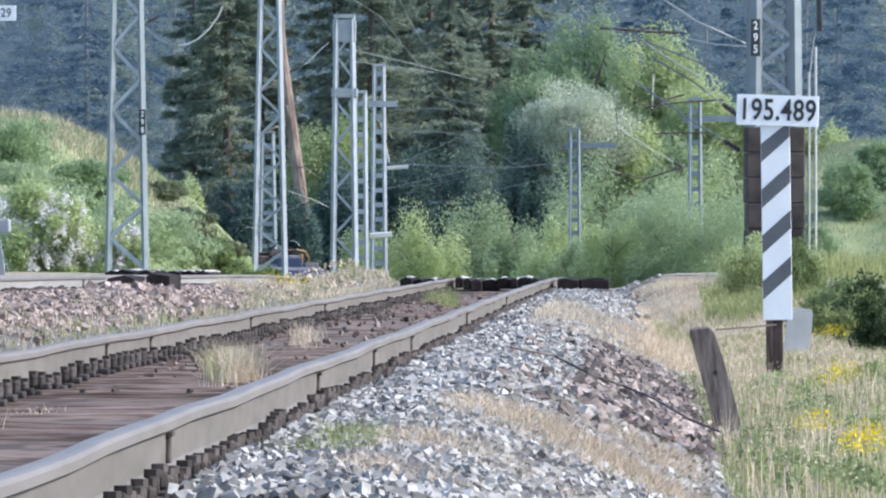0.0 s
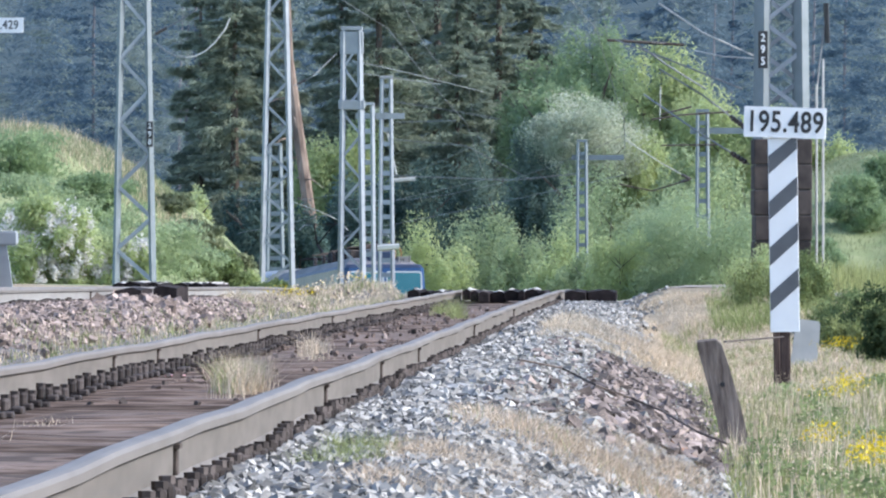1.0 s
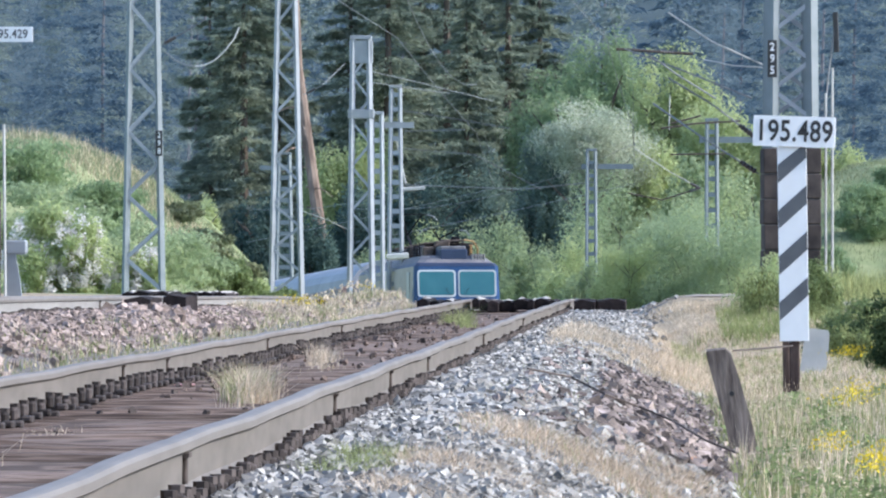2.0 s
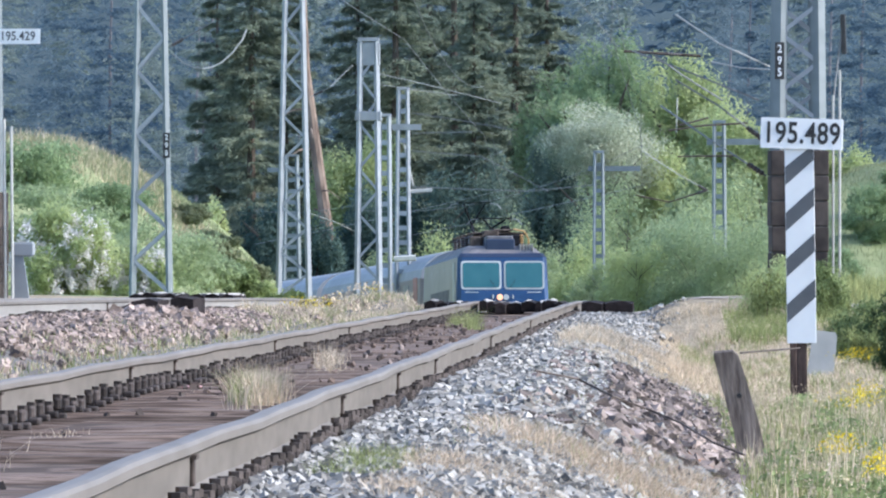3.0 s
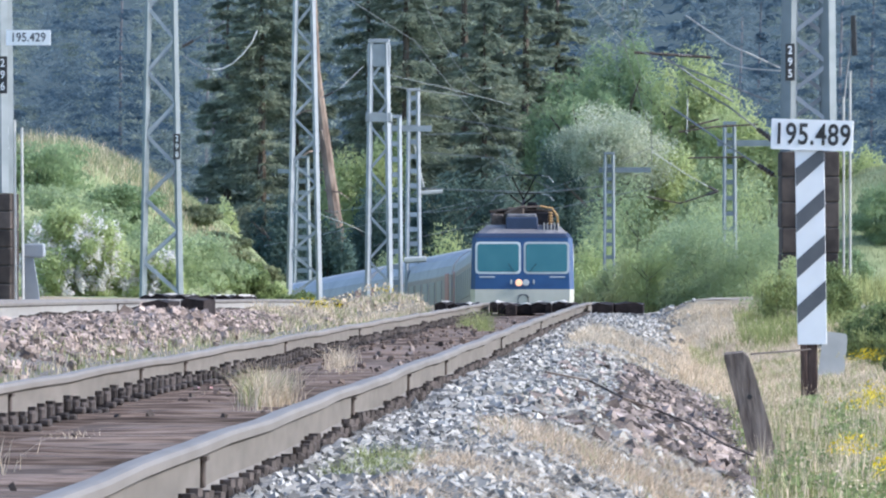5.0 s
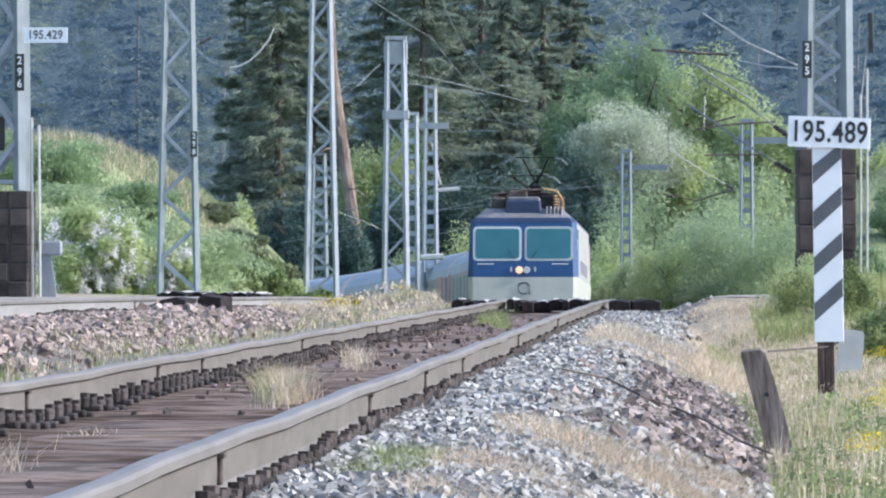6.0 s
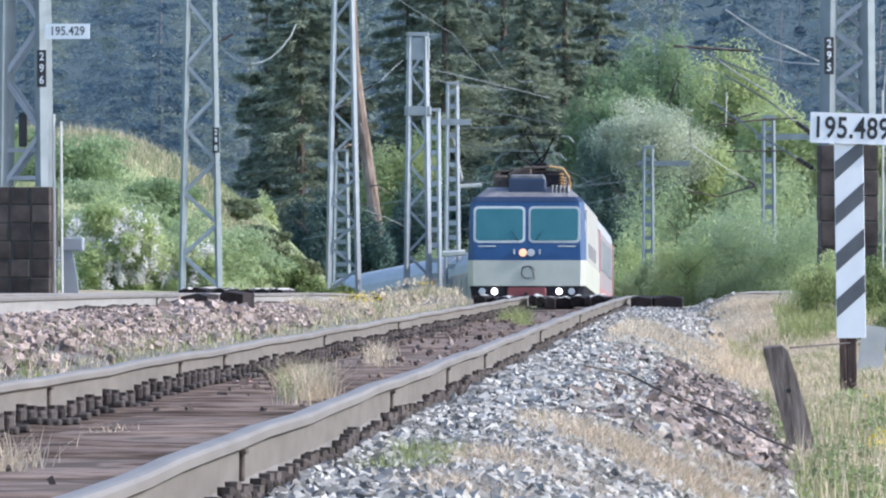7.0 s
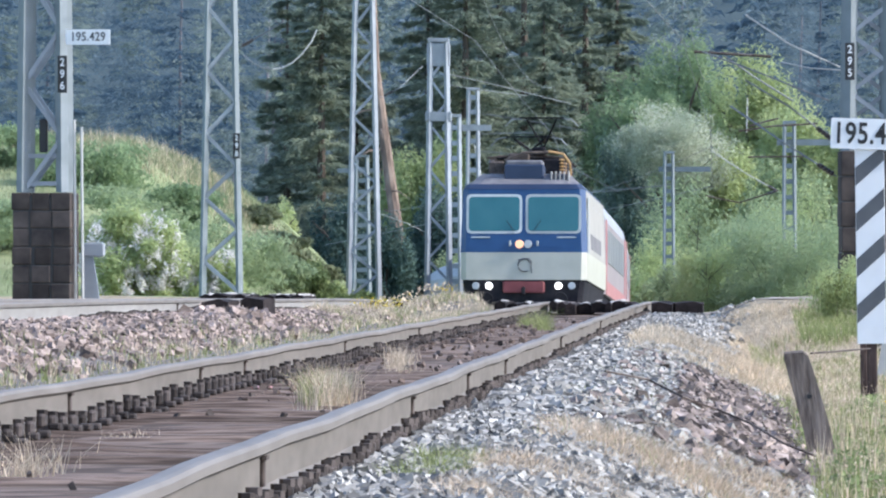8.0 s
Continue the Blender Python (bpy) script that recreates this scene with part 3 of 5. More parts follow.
def conifer_points(rng, h, rmax, n, z0=0.08, power=0.85, dense=9):
    """Points along drooping whorled branches of a spruce, and its branch tips."""
    nb = max(24, int(h * dense))
    zb = h * (z0 + (0.98 - z0) * rng.rand(nb))
    az = rng.rand(nb) * 6.2832
    ln = rmax * (1 - zb / h) ** power * (0.45 + 0.75 * rng.rand(nb)) + 0.15
    k = rng.choice(nb, n, p=ln / ln.sum())
    u = rng.rand(n) ** 0.7
    r = ln[k] * u
    w = (0.10 + 0.22 * (1 - u)) * ln[k]
    off = rng.randn(n) * w * 0.55
    p = np.stack((np.cos(az[k]) * r - np.sin(az[k]) * off, np.sin(az[k]) * r + np.cos(az[k]) * off,
                  zb[k] - 0.22 * r + 0.10 * r * u - np.abs(rng.randn(n)) * 0.12 * ln[k] * 0.7), -1)
    return p


def needle_cards(rng, p, size):
    """Hanging sprays: quads that lie outwards and droop."""
    n = len(p)
    out = p * np.array((1, 1, 0)); out /= np.linalg.norm(out, axis=1)[:, None] + 1e-6
    out = out + rng.randn(n, 3) * 0.45 + np.array((0, 0, -0.35))
    out /= np.linalg.norm(out, axis=1)[:, None]
    b = np.cross(out, rng.randn(n, 3)); b /= np.linalg.norm(b, axis=1)[:, None]
    s = (size * (0.6 + 0.8 * rng.rand(n)))[:, None]
    a, b = out * s, b * s * 0.3
    return np.stack((p - a * 0.5, p - b, p + a, p + b), 1)


def spruce(label, x, y, h, r, n, leaf, material, seed, z0=0.08, name="spruce_tree", power=0.85):
    rng = np.random.RandomState(seed)
    t = thing(name, label, "tree", pose(x, y, float(ground_z(x, y))))
    part("trunk", Shape().tube([(0, 0, -0.3), (0, 0, h * 0.5), (0, 0, h * 0.98)], [0.012 * h + 0.05, 0.008 * h, 0.01], 7), M_BARK, t)
    p = conifer_points(rng, h, r, n, z0, power)
    tagged(part("crown", quads("crown", needle_cards(rng, p, leaf)[:, :3], material), None, t), kind="stuff")
    return t


def blades(rng, x, y, h, w, bend=0.5):
    """Grass blades as bent triangles on the ground at x, y."""
    n = len(x)
    z = ground_z(x, y)
    a = rng.rand(n) * 6.2832
    d = np.stack((np.cos(a), np.sin(a), np.zeros(n)), -1)
    side = np.stack((-np.sin(a), np.cos(a), np.zeros(n)), -1)
    h = h * (0.45 + 0.75 * rng.rand(n)) * (0.85 + 0.4 * waves(x * 2.2, y * 0.5, 1.2))
    base = np.stack((x, y, z - 0.02), -1)
    mid = base + np.array((0, 0, 1)) * (h * 0.6)[:, None] + d * (h * bend * 0.25 * rng.rand(n))[:, None]
    tip = base + np.array((0, 0, 1)) * h[:, None] + d * (h * bend * rng.rand(n))[:, None]
    s = side * (w * (0.6 + 0.8 * rng.rand(n)))[:, None]
    return np.concatenate((np.stack((base - s, base + s, mid + d * 0.001), 1), np.stack((mid - s * 0.7 - (mid - base) * 0.3, mid + s * 0.7 - (mid - base) * 0.3, tip), 1)))


def grass(name, label, n, x0, x1, y0, y1, h, w, material, seed, clump=0.0, bend=0.5, where=None, fx=None):
    rng = np.random.RandomState(seed)
    x, y = x0 + (x1 - x0) * rng.rand(n), y0 + (y1 - y0) * rng.rand(n)
    if fx is not None:
        x = x + fx(y)
    if clump:
        keep = waves(x * 3 + seed, y * 0.8, clump) + 0.35 * rng.randn(n) > 0.0
        x, y = x[keep], y[keep]
    if where is not None:
        keep = where(x, y)
        x, y = x[keep], y[keep]
    ob = new(name, quads(name, blades(rng, x, y, h, w, bend), material))
    return tagged(ob, label, "grass", kind="stuff")


def flowers(name, label, spots, n, h, size, material, seed):
    """Stalks with petal heads in patches (x, y, spread across, spread along)."""
    rng = np.random.RandomState(seed)
    out = []
    for px, py, sx, sy in spots:
        x, y = px + sx * rng.randn(n), py + sy * rng.randn(n)
        c = np.stack((x, y, ground_z(x, y) + h * (0.65 + 0.4 * rng.rand(n))), -1)
        out.append(leaf_cards(rng, c, size))
    return tagged(new(name, quads(name, np.concatenate(out), material)), label, "flowers", kind="stuff")


# ---- train ----
M_BLUE = mat("dark_blue_loco_paint", (0.006, 0.045, 0.14), (0.014, 0.062, 0.175), 3, 0.4, 0.02, spread=0.03)
M_NAVY = mat("navy_roof_edge_paint", (0.012, 0.026, 0.065), (0.026, 0.042, 0.09), 3, 0.5, 0.03, spread=0.03)
M_CREAM = mat("cream_loco_paint", (0.42, 0.41, 0.35), (0.50, 0.49, 0.43), 3, 0.4, 0.03, spread=0.02)
M_PALEP = mat("pale_grey_side_paint", (0.29, 0.27, 0.25), (0.41, 0.385, 0.355), 2.2, 0.5, 0.05, spread=0.02)
M_ROOF = mat("dusty_grey_roof", (0.10, 0.10, 0.115), (0.23, 0.215, 0.215), 4, 0.75, 0.1, spread=0.03)
M_RED = mat("faded_red_paint", (0.31, 0.12, 0.125), (0.43, 0.20, 0.195), 3, 0.5, 0.05, spread=0.03)
M_CWHITE = mat("coach_light_paint", (0.225, 0.19, 0.20), (0.30, 0.26, 0.27), 2, 0.5, 0.05, spread=0.03)
M_CROOF = mat("coach_silver_roof", (0.25, 0.26, 0.285), (0.34, 0.35, 0.375), 2, 0.55, 0.05, spread=0.03)
M_MAROON = mat("dull_maroon_paint", (0.15, 0.03, 0.035), (0.24, 0.06, 0.06), 5, 0.6, 0.05, spread=0.03)
M_UNDER = mat("underframe_black", (0.010, 0.010, 0.014), (0.03, 0.028, 0.03), 6, 0.8, 0.2)
# Window glass made pale grey, with the distance haze put into its colour.
M_CGLASS = mat("haze_paled_coach_glass", (0.17, 0.18, 0.21), (0.24, 0.25, 0.28), 1.5, 0.3, 0, spread=0.02)
M_GLASS = mat("teal_tinted_glass", (0.022, 0.115, 0.14), (0.045, 0.155, 0.175), 1.2, 0.12, 0, spread=0.02)
M_SEAL = mat("light_window_seal", (0.36, 0.39, 0.40), (0.50, 0.52, 0.52), 6, 0.5, 0)
M_OCHRE = mat("ochre_insulator", (0.28, 0.16, 0.06), (0.40, 0.25, 0.10), 6, 0.4, 0)
M_LAMP = glow("lit_headlight", (1.0, 0.97, 0.9), 1.7)
M_WARM = glow("warm_centre_lamp", (0.92, 0.48, 0.27), 0.4)
M_LENS = mat("unlit_lamp_lens", (0.35, 0.37, 0.40), (0.5, 0.52, 0.55), 8, 0.2, 0)


def shell(z0, w0, z1, w1, y0, y1, ch, slope0=0.0, slope1=0.0):
    """A band of the car body: a tapered box with chamfered upright corners; the slopes set its front back."""
    def ring(z, w, sl):
        h = w / 2
        a, b = y0 + sl, y1 - sl
        return [(-h + ch, a, z), (h - ch, a, z), (h, a + ch, z), (h, b - ch, z), (h - ch, b, z), (-h + ch, b, z), (-h, b - ch, z), (-h, a + ch, z)]
    return Shape().loft([ring(z0, w0, slope0), ring(z1, w1, slope1)])


def rounded_pane(x, y, z, w, h, r, d=0.02, tilt=0.0):
    pts = []
    for cx, cz, a0 in ((w / 2 - r, h / 2 - r, 0), (-w / 2 + r, h / 2 - r, 90), (-w / 2 + r, -h / 2 + r, 180), (w / 2 - r, -h / 2 + r, 270)):
        pts += [(cx + r * math.cos(radians(a0 + k * 30)), cz + r * math.sin(radians(a0 + k * 30))) for k in range(4)]
    return Shape().loft([[(x + a, y + d + tilt * b, z + b) for a, b in pts], [(x + a, y - d + tilt * b, z + b) for a, b in pts]])


def wheelset(parent, y):
    w = part("wheelset", Shape().tube([(-0.9, y, 0.5), (0.9, y, 0.5)], 0.09, 10), M_UNDER, parent)
    for s in (-1, 1):
        part("wheel", Shape().tube([(s * 0.69, y, 0.5), (s * 0.72, y, 0.5), (s * 0.82, y, 0.5)], [0.53, 0.5, 0.5], 20), M_IRON, w)


def pantograph(parent, y, raise_by):
    p = part("pantograph", Shape().box(0, y, 4.12, 1.5, 1.6, 0.05, 0.01), M_UNDER, parent, "single-arm pantograph on the roof")
    k, top = Vector((0, y + 1.15, 4.2 + raise_by * 0.45)), Vector((0, y - 0.1, 4.25 + raise_by))
    part("lower_arm", Shape().tube([(0, y - 0.5, 4.15), k], 0.05), M_UNDER, p)
    for s in (-1, 1):
        part("upper_arm", Shape().tube([k, (s * 0.35, top.y, top.z)], 0.028), M_UNDER, p)
        part("horn", Shape().tube([(s * 0.5, top.y, top.z + 0.04), (s * 0.75, top.y, top.z), (s * 0.9, top.y, top.z - 0.16)], 0.015), M_GALV, p)
    part("contact_strip", Shape().box(0, top.y, top.z + 0.05, 1.1, 0.24, 0.025, 0.004), M_UNDER, p)


def build_locomotive():
    t = thing("electric_locomotive", "blue and cream electric locomotive with lit headlights and roof pantographs", "locomotive")
    L = 16.0
    part("underframe", shell(0.62, 2.7, 1.2, 2.86, 0.05, L, 0.12), M_UNDER, t)
    part("skirt", shell(0.28, 2.3, 0.62, 2.6, 0.1, 0.5, 0.08), M_UNDER, t)
    cream = part("lower_body", shell(1.2, 2.94, 1.84, 2.96, 0, L + 0.05, 0.13), M_CREAM, t, "cream painted lower body band")
    blue = part("cab_front", shell(1.84, 2.96, 3.32, 2.86, 0, 0.85, 0.13, 0, 0.2), M_BLUE, t, "blue painted cab")
    part("body_side", shell(1.842, 2.93, 3.318, 2.83, 0.6, L - 0.1, 0.06, 0, 0.05), M_PALEP, t, "pale grey machine room side")
    part("rear_cab", shell(1.843, 2.925, 3.31, 2.82, L - 1.5, L + 0.04, 0.1, 0, 0.16), M_BLUE, t)
    part("brow", shell(3.32, 2.84, 3.44, 2.66, 0.19, L - 0.2, 0.12, 0, 0.1), M_NAVY, t)
    roof = part("roof", shell(3.44, 2.62, 3.70, 2.05, 0.5, L - 0.4, 0.25, 0, 0.5), M_ROOF, t)
    part("roof_box", Shape().box(-0.02, 1.35, 3.66, 0.92, 1.2, 0.5, 0.03), M_NAVY, roof, "dark blue air-conditioning box")
    part("roof_box_lid", Shape().box(-0.02, 1.5, 3.95, 0.86, 1.2, 0.14, 0.04), M_ROOF, roof)
    for k in range(5):
        part("roof_rib", Shape().box(0.62 + k * 0.1, 0.95, 3.58, 0.035, 0.5, 0.34, 0.008), M_PALEP, roof)
    rng = random.Random(8)
    for y in (2.6, 4.2, 5.6, 7.5, 9.2):
        for x in (-0.85, -0.35, 0.3, 0.8):
            z = 3.68 + rng.uniform(0, 0.08)
            s = Shape()
            for k in range(5):
                s.tube([(x, y, z + k * 0.075), (x, y, z + k * 0.075 + 0.03), (x, y, z + k * 0.075 + 0.07)], [0.05, 0.085, 0.045], 8)
            part("insulator", s, M_OCHRE if x == 0.8 and y < 5 else M_INSUL, roof)
        part("busbar", Shape().tube([(-0.95, y, 4.12), (0, y + 0.1, 4.2), (0.95, y, 4.12)], 0.03), M_IRON, roof)
    part("resistor_box", Shape().box(0.0, 6.4, 3.95, 1.5, 1.8, 0.4, 0.05), M_UNDER, roof)
    part("roof_pipe", Shape().tube([(-0.55, 2.2, 3.75), (-0.5, 2.0, 4.05), (-0.1, 2.0, 4.22), (0.5, 2.1, 4.24)], 0.04), M_IRON, roof)
    part("cable_conduit", Shape().tube([(0.5, 2.1, 4.26), (0.85, 2.2, 4.2), (1.0, 2.3, 3.98), (1.02, 2.4, 3.7)], 0.032), M_OCHRE, roof)
    for x, y, z, sx, sy, sz in ((-0.72, 2.3, 3.86, 0.36, 0.5, 0.34), (0.62, 2.9, 3.9, 0.5, 0.7, 0.4), (-0.2, 2.5, 4.12, 0.5, 0.4, 0.22), (0.28, 2.6, 4.28, 0.3, 0.3, 0.2), (-0.5, 3.3, 4.0, 0.5, 0.6, 0.4), (0.15, 3.4, 4.05, 0.5, 0.5, 0.5)):
        part("switchgear_box", Shape().box(x, y, z, sx, sy, sz, 0.04), M_IRON if x < 0.2 else M_UNDER, roof)
    pantograph(roof, 3.6, 0.35)
    pantograph(roof, 12.2, 1.1)
    for s in (-1, 1):
        w = part("windscreen", rounded_pane(s * 0.69, 0.125, 2.74, 1.18, 0.80, 0.08, 0.02, 0.15), M_GLASS, blue, "teal windscreen")
        part("window_frame", rounded_pane(s * 0.69, 0.132, 2.74, 1.30, 0.92, 0.11, 0.018, 0.15), M_SEAL, w, "light grey rubber seal")
        part("wiper", Shape().tube([(s * 0.22, 0.04, 2.33), (s * 0.40, 0.06, 2.58)], 0.007), M_UNDER, w)
        part("handrail", Shape().tube([(s * 0.78, -0.03, 2.19), (s * 1.22, -0.03, 2.19)], 0.018), M_SEAL, blue)
        part("headlight", Shape().tube([(s * 0.81, 0.0, 1.06), (s * 0.81, -0.05, 1.06)], [0.085, 0.075], 14), M_LAMP, t, "lit white headlight")
        part("tail_lamp", Shape().tube([(s * 1.12, 0.0, 1.06), (s * 1.12, -0.05, 1.06)], [0.09, 0.08], 12), M_LENS, t, "unlit grey lamp")
        part("centre_lamp", Shape().tube([(s * 0.1, 0.0, 2.03), (s * 0.1, -0.07, 2.03)], [0.10, 0.09], 14), M_WARM if s < 0 else M_LENS, blue, "warm glowing upper lamp" if s < 0 else "unlit grey upper lamp")
        part("lamp_bracket", Shape().box(s * 0.32, -0.01, 2.05, 0.05, 0.05, 0.13, 0.01), M_SEAL, blue)
        b = part("buffer", Shape().tube([(s * 0.87, 0.05, 0.74), (s * 0.87, -0.3, 0.74)], 0.08, 12), M_UNDER, t)
        part("buffer_head", Shape().tube([(s * 0.87, -0.3, 0.74), (s * 0.87, -0.34, 0.74)], [0.17, 0.16], 14), M_UNDER, b)
        part("mirror", Shape().box(s * 1.43, 0.5, 2.7, 0.06, 0.12, 0.3, 0.02), M_SEAL, t)
        for k in range(4):
            part("side_window", Shape().box(s * 1.40, 3.6 + k * 2.9, 2.75, 0.05, 1.1, 0.6, 0.01), M_CGLASS, t)
        part("cab_door", Shape().box(s * 1.455, 1.75, 2.2, 0.03, 0.65, 1.9, 0.008), M_SEAL, t)
        part("grille", Shape().box(s * 1.44, 8, 2.15, 0.04, 8.5, 0.4, 0.01), M_ROOF, t)
    part("coupling_panel", Shape().box(0, 0.0, 1.03, 0.98, 0.1, 0.26, 0.03), M_MAROON, t, "faded red buffer beam panel")
    part("coupling_hook", Shape().tube([(0, 0, 1.0), (0, -0.25, 1.0), (0, -0.3, 0.85)], 0.05), M_UNDER, t)
    mark = Shape()
    mark.tube([(0.02 + 0.15 * math.cos(a), -0.015, 1.54 + 0.15 * math.sin(a)) for a in [0.3 + k * 0.45 for k in range(12)]], 0.018)
    mark.tube([(-0.13, -0.015, 1.66), (0.0, -0.015, 1.7), (0.12, -0.015, 1.69), (0.2, -0.015, 1.6)], 0.016)
    mark.tube([(0.17, -0.015, 1.6), (0.19, -0.015, 1.36)], 0.016)
    part("emblem", mark, M_STRIPE, cream, "dark round emblem")
    for y in (2.2, 5.4, 11.0, 14.2):
        wheelset(t, y)
    return t


def build_coach():
    t = thing("passenger_coach", "light grey and red passenger coach with a silver roof", "railway coach", group="train coaches")
    L = 24.2
    part("underframe", shell(0.5, 2.5, 1.15, 2.7, 0.1, L - 0.1, 0.1), M_UNDER, t)
    body = part("body", shell(1.15, 2.84, 3.0, 2.84, 0, L, 0.12), M_CWHITE, t)
    part("roof", Shape().loft([[(1.42 * math.cos(a), y, 3.0 + 0.98 * math.sin(a)) for a in [math.pi * k / 10 for k in range(11)]] for y in (0.02, L - 0.02)]), M_CROOF, t, "silver ribbed roof")
    for s in (-1, 1):
        for yc in (1.2, L - 1.2):
            part("door", Shape().box(s * 1.425, yc, 2.1, 0.03, 0.9, 1.9, 0.008), M_RED, body, "red entrance door")
        part("red_band", Shape().box(s * 1.424, L / 2, 1.34, 0.022, L - 4, 0.34), M_RED, body, "faded red lower band")
        for k in range(10):
            part("window", Shape().box(s * 1.42, 3.3 + k * 1.95, 2.42, 0.04, 1.25, 0.85, 0.01), M_CGLASS, body)
    part("gangway", Shape().box(0, -0.2, 2.3, 1.3, 0.4, 2.1, 0.05), M_UNDER, t)
    for y in (2.6, 5.1, L - 5.1, L - 2.6):
        wheelset(t, y)
    return t


def rail_pose(y, length):
    a, b = (Vector((float(left_x(v)), v, float(left_z(v)))) for v in (y, y + length))
    d = b - a
    return Matrix.Translation(a) @ Euler((math.atan2(d.z, math.hypot(d.x, d.y)), 0, -math.atan2(d.x, d.y))).to_matrix().to_4x4()


FRONT_AT_END, SPEED = 218.6, 16.27


# ---- the place ----
build_ground()
build_road()
NEAR = build_track("railway_track", "railway track with worn rails on old dark timber sleepers", right_x, right_z, 8, 14, 137,
                   {1: (26.2, 38.8, 47.2, 55.2, 74, 98), -1: (40.0, 50, 54.6, 69, 86)}, M_RAIL)
FAR = build_track("railway_track", "railway track carrying the train on a raised gravel bed", left_x, left_z, 40, 80, 137, {1: (95, 108), -1: ()}, M_PALERAIL)
stones("ballast_shoulder", 27000, 0.89, 2.5, 23.6, 42, 0.0225, M_STONE, 3, right_x, right_z, "clean grey crushed-stone ballast shoulder", single=300)
stones("ballast_bank", 26000, 0.92, 2.5, 42, 75, 0.033, M_STONE, 4, right_x, right_z, "clean grey crushed-stone ballast")
stones("crossing_ballast", 13000, 0.92, 2.0, 75, 133, 0.034, M_STONE, 5, right_x, right_z, "clean grey crushed-stone ballast")
stones("scattered_stones", 1100, 1.35, 2.2, 40, 74, 0.04, M_STONE2, 16, right_x, right_z, "brownish stones scattered over grey ballast")
stones("brown_stones", 7500, 1.78, 2.62, 44, 70, 0.046, M_STONE2, 6, right_x, right_z, "brownish loose ballast stones at the bed's edge")
stones("track_bed_stones", 13000, 0.85, 1.95, 52, 137, 0.034, M_STONE3, 7, left_x, left_z, "pinkish ballast stones of the raised track bed")
stones("crib_stones", 150, -0.6, 0.6, 60, 130, 0.022, M_STONE2, 9, right_x, right_z, "dirty small stones between the sleepers")
stones("dirt_clods", 260, -0.62, 0.62, 46, 110, 0.021, M_DIRT, 19, right_x, right_z, "dark brown clods of oily dirt between the rails")
stones("dark_clods", 40, -0.55, 0.6, 28, 60, 0.02, M_IRON, 29, right_x, right_z, "black lumps lying on the sleepers")

stones("rusty_stones", 90, 2.18, 2.34, 44.6, 47.2, 0.04, M_RUST, 43, right_x, right_z, "rust-stained stones at the ballast's foot")

# level crossing timbers
def rough_plank(rng, x, y, top, w, length, thick=0.165):
    """A splintered plank: its edges wander and its nearer end is broken."""
    rings = []
    for i in range(5):
        yy = y - length / 2 + length * i / 4
        j = 0.02 if i == 0 else 0.006
        l, r, c = x - w / 2 + rng.uniform(-j, j), x + w / 2 + rng.uniform(-j, j), x + rng.uniform(-0.2, 0.2) * w
        rings.append([(l, yy, top - thick), (r, yy, top - thick), (r, yy, top - rng.uniform(0.008, 0.02) - j), (c, yy, top + rng.uniform(-0.006, 0.006)), (l, yy, top - rng.uniform(0.008, 0.02) - j)])
    return Shape().loft(rings)


timber = random.Random(12)
crossing = thing("crossing_planks", "shade-darkened tarred timber planks of a level crossing with dusty tops", "level crossing", kind="structure")
for fx, fz, spans in ((right_x, right_z, ((-1.42, -0.84), (-0.64, -0.22), (-0.21, 0.18), (0.19, 0.64), (0.86, 1.62))), (left_x, left_z, ((-1.5, -0.84), (-0.64, 0.0), (0.02, 0.64), (0.86, 1.5)))):
    for k, (a, b) in enumerate(spans):
        zc = float(fz(139)) + (0.02 if fx is right_x else 0.075 if k < 2 else -0.04)
        xx = float(fx(139)) + a
        end = xx + b - a
        while xx < end - 0.03:
            w = min(timber.uniform(0.10, 0.26) if k < len(spans) - 1 else timber.uniform(0.3, 0.5), end - xx)
            yy, top = 139.0 + timber.uniform(-0.5, 0.4), zc + timber.uniform(-0.028, 0.014)
            p = part("plank", rough_plank(timber, xx + w / 2, yy, top, w - 0.004, 4.4), M_PLANK, crossing)
            if timber.random() < 0.7 and k < len(spans) - 1:
                part("dusty_top", rough_plank(timber, xx + w / 2 + timber.uniform(-0.02, 0.02), yy + 0.25, top + 0.006, w * timber.uniform(0.6, 0.98), 3.7, 0.03), M_WORN, p, "pale dusty worn top")
            xx += w

for x, y, top, w in ((-5.12, 95.5, 0.19, 0.24), (-4.88, 98, 0.205, 0.26)):
    tagged(part("old_timber", rough_plank(timber, x, y, top, w, 2.4, 0.26), M_PLANK), "black tarred timber lying beside the raised rail", "timber")

stones("timber_bedding", 520, 1.0, 1.9, 91.5, 96, 0.07, M_STONE3, 41, left_x, left_z, "pinkish stones heaped before old timbers")

# masts: the numbered pair at the crossing, then those along the curve
m296 = lattice_mast("grey lattice catenary mast on a tall dark block foundation", -9.34, 129, 1.56, 8.2, 0.55, 0.38, 0.125, 0.75, M_DULL, -4)
foundation(m296, 0.84, 1.75, 7)
part("switch_box", Shape().box(0.0, -0.16, 0.78, 0.11, 0.12, 0.46, 0.015), M_BLACK, m296, "black switch box between the legs")
for z in (0.12, 0.5):
    part("cross_bar", Shape().box(0, -0.27, z, 0.54, 0.03, 0.06), M_GALV, m296)
number_plate(m296, 0.295, -0.42, 1.62, 0.10, 0.48, "296")
pl = part("kilometre_plate", Shape().box(0.65, -0.42, 2.13, 0.62, 0.012, 0.21, 0.004), M_WHITE, m296, "white kilometre plate on the mast")
writing("195.429", 0.17, M_STRIPE, pl, pose(0.65, -0.428, 2.13, 90, 0, 0), 0.85, 1.05)
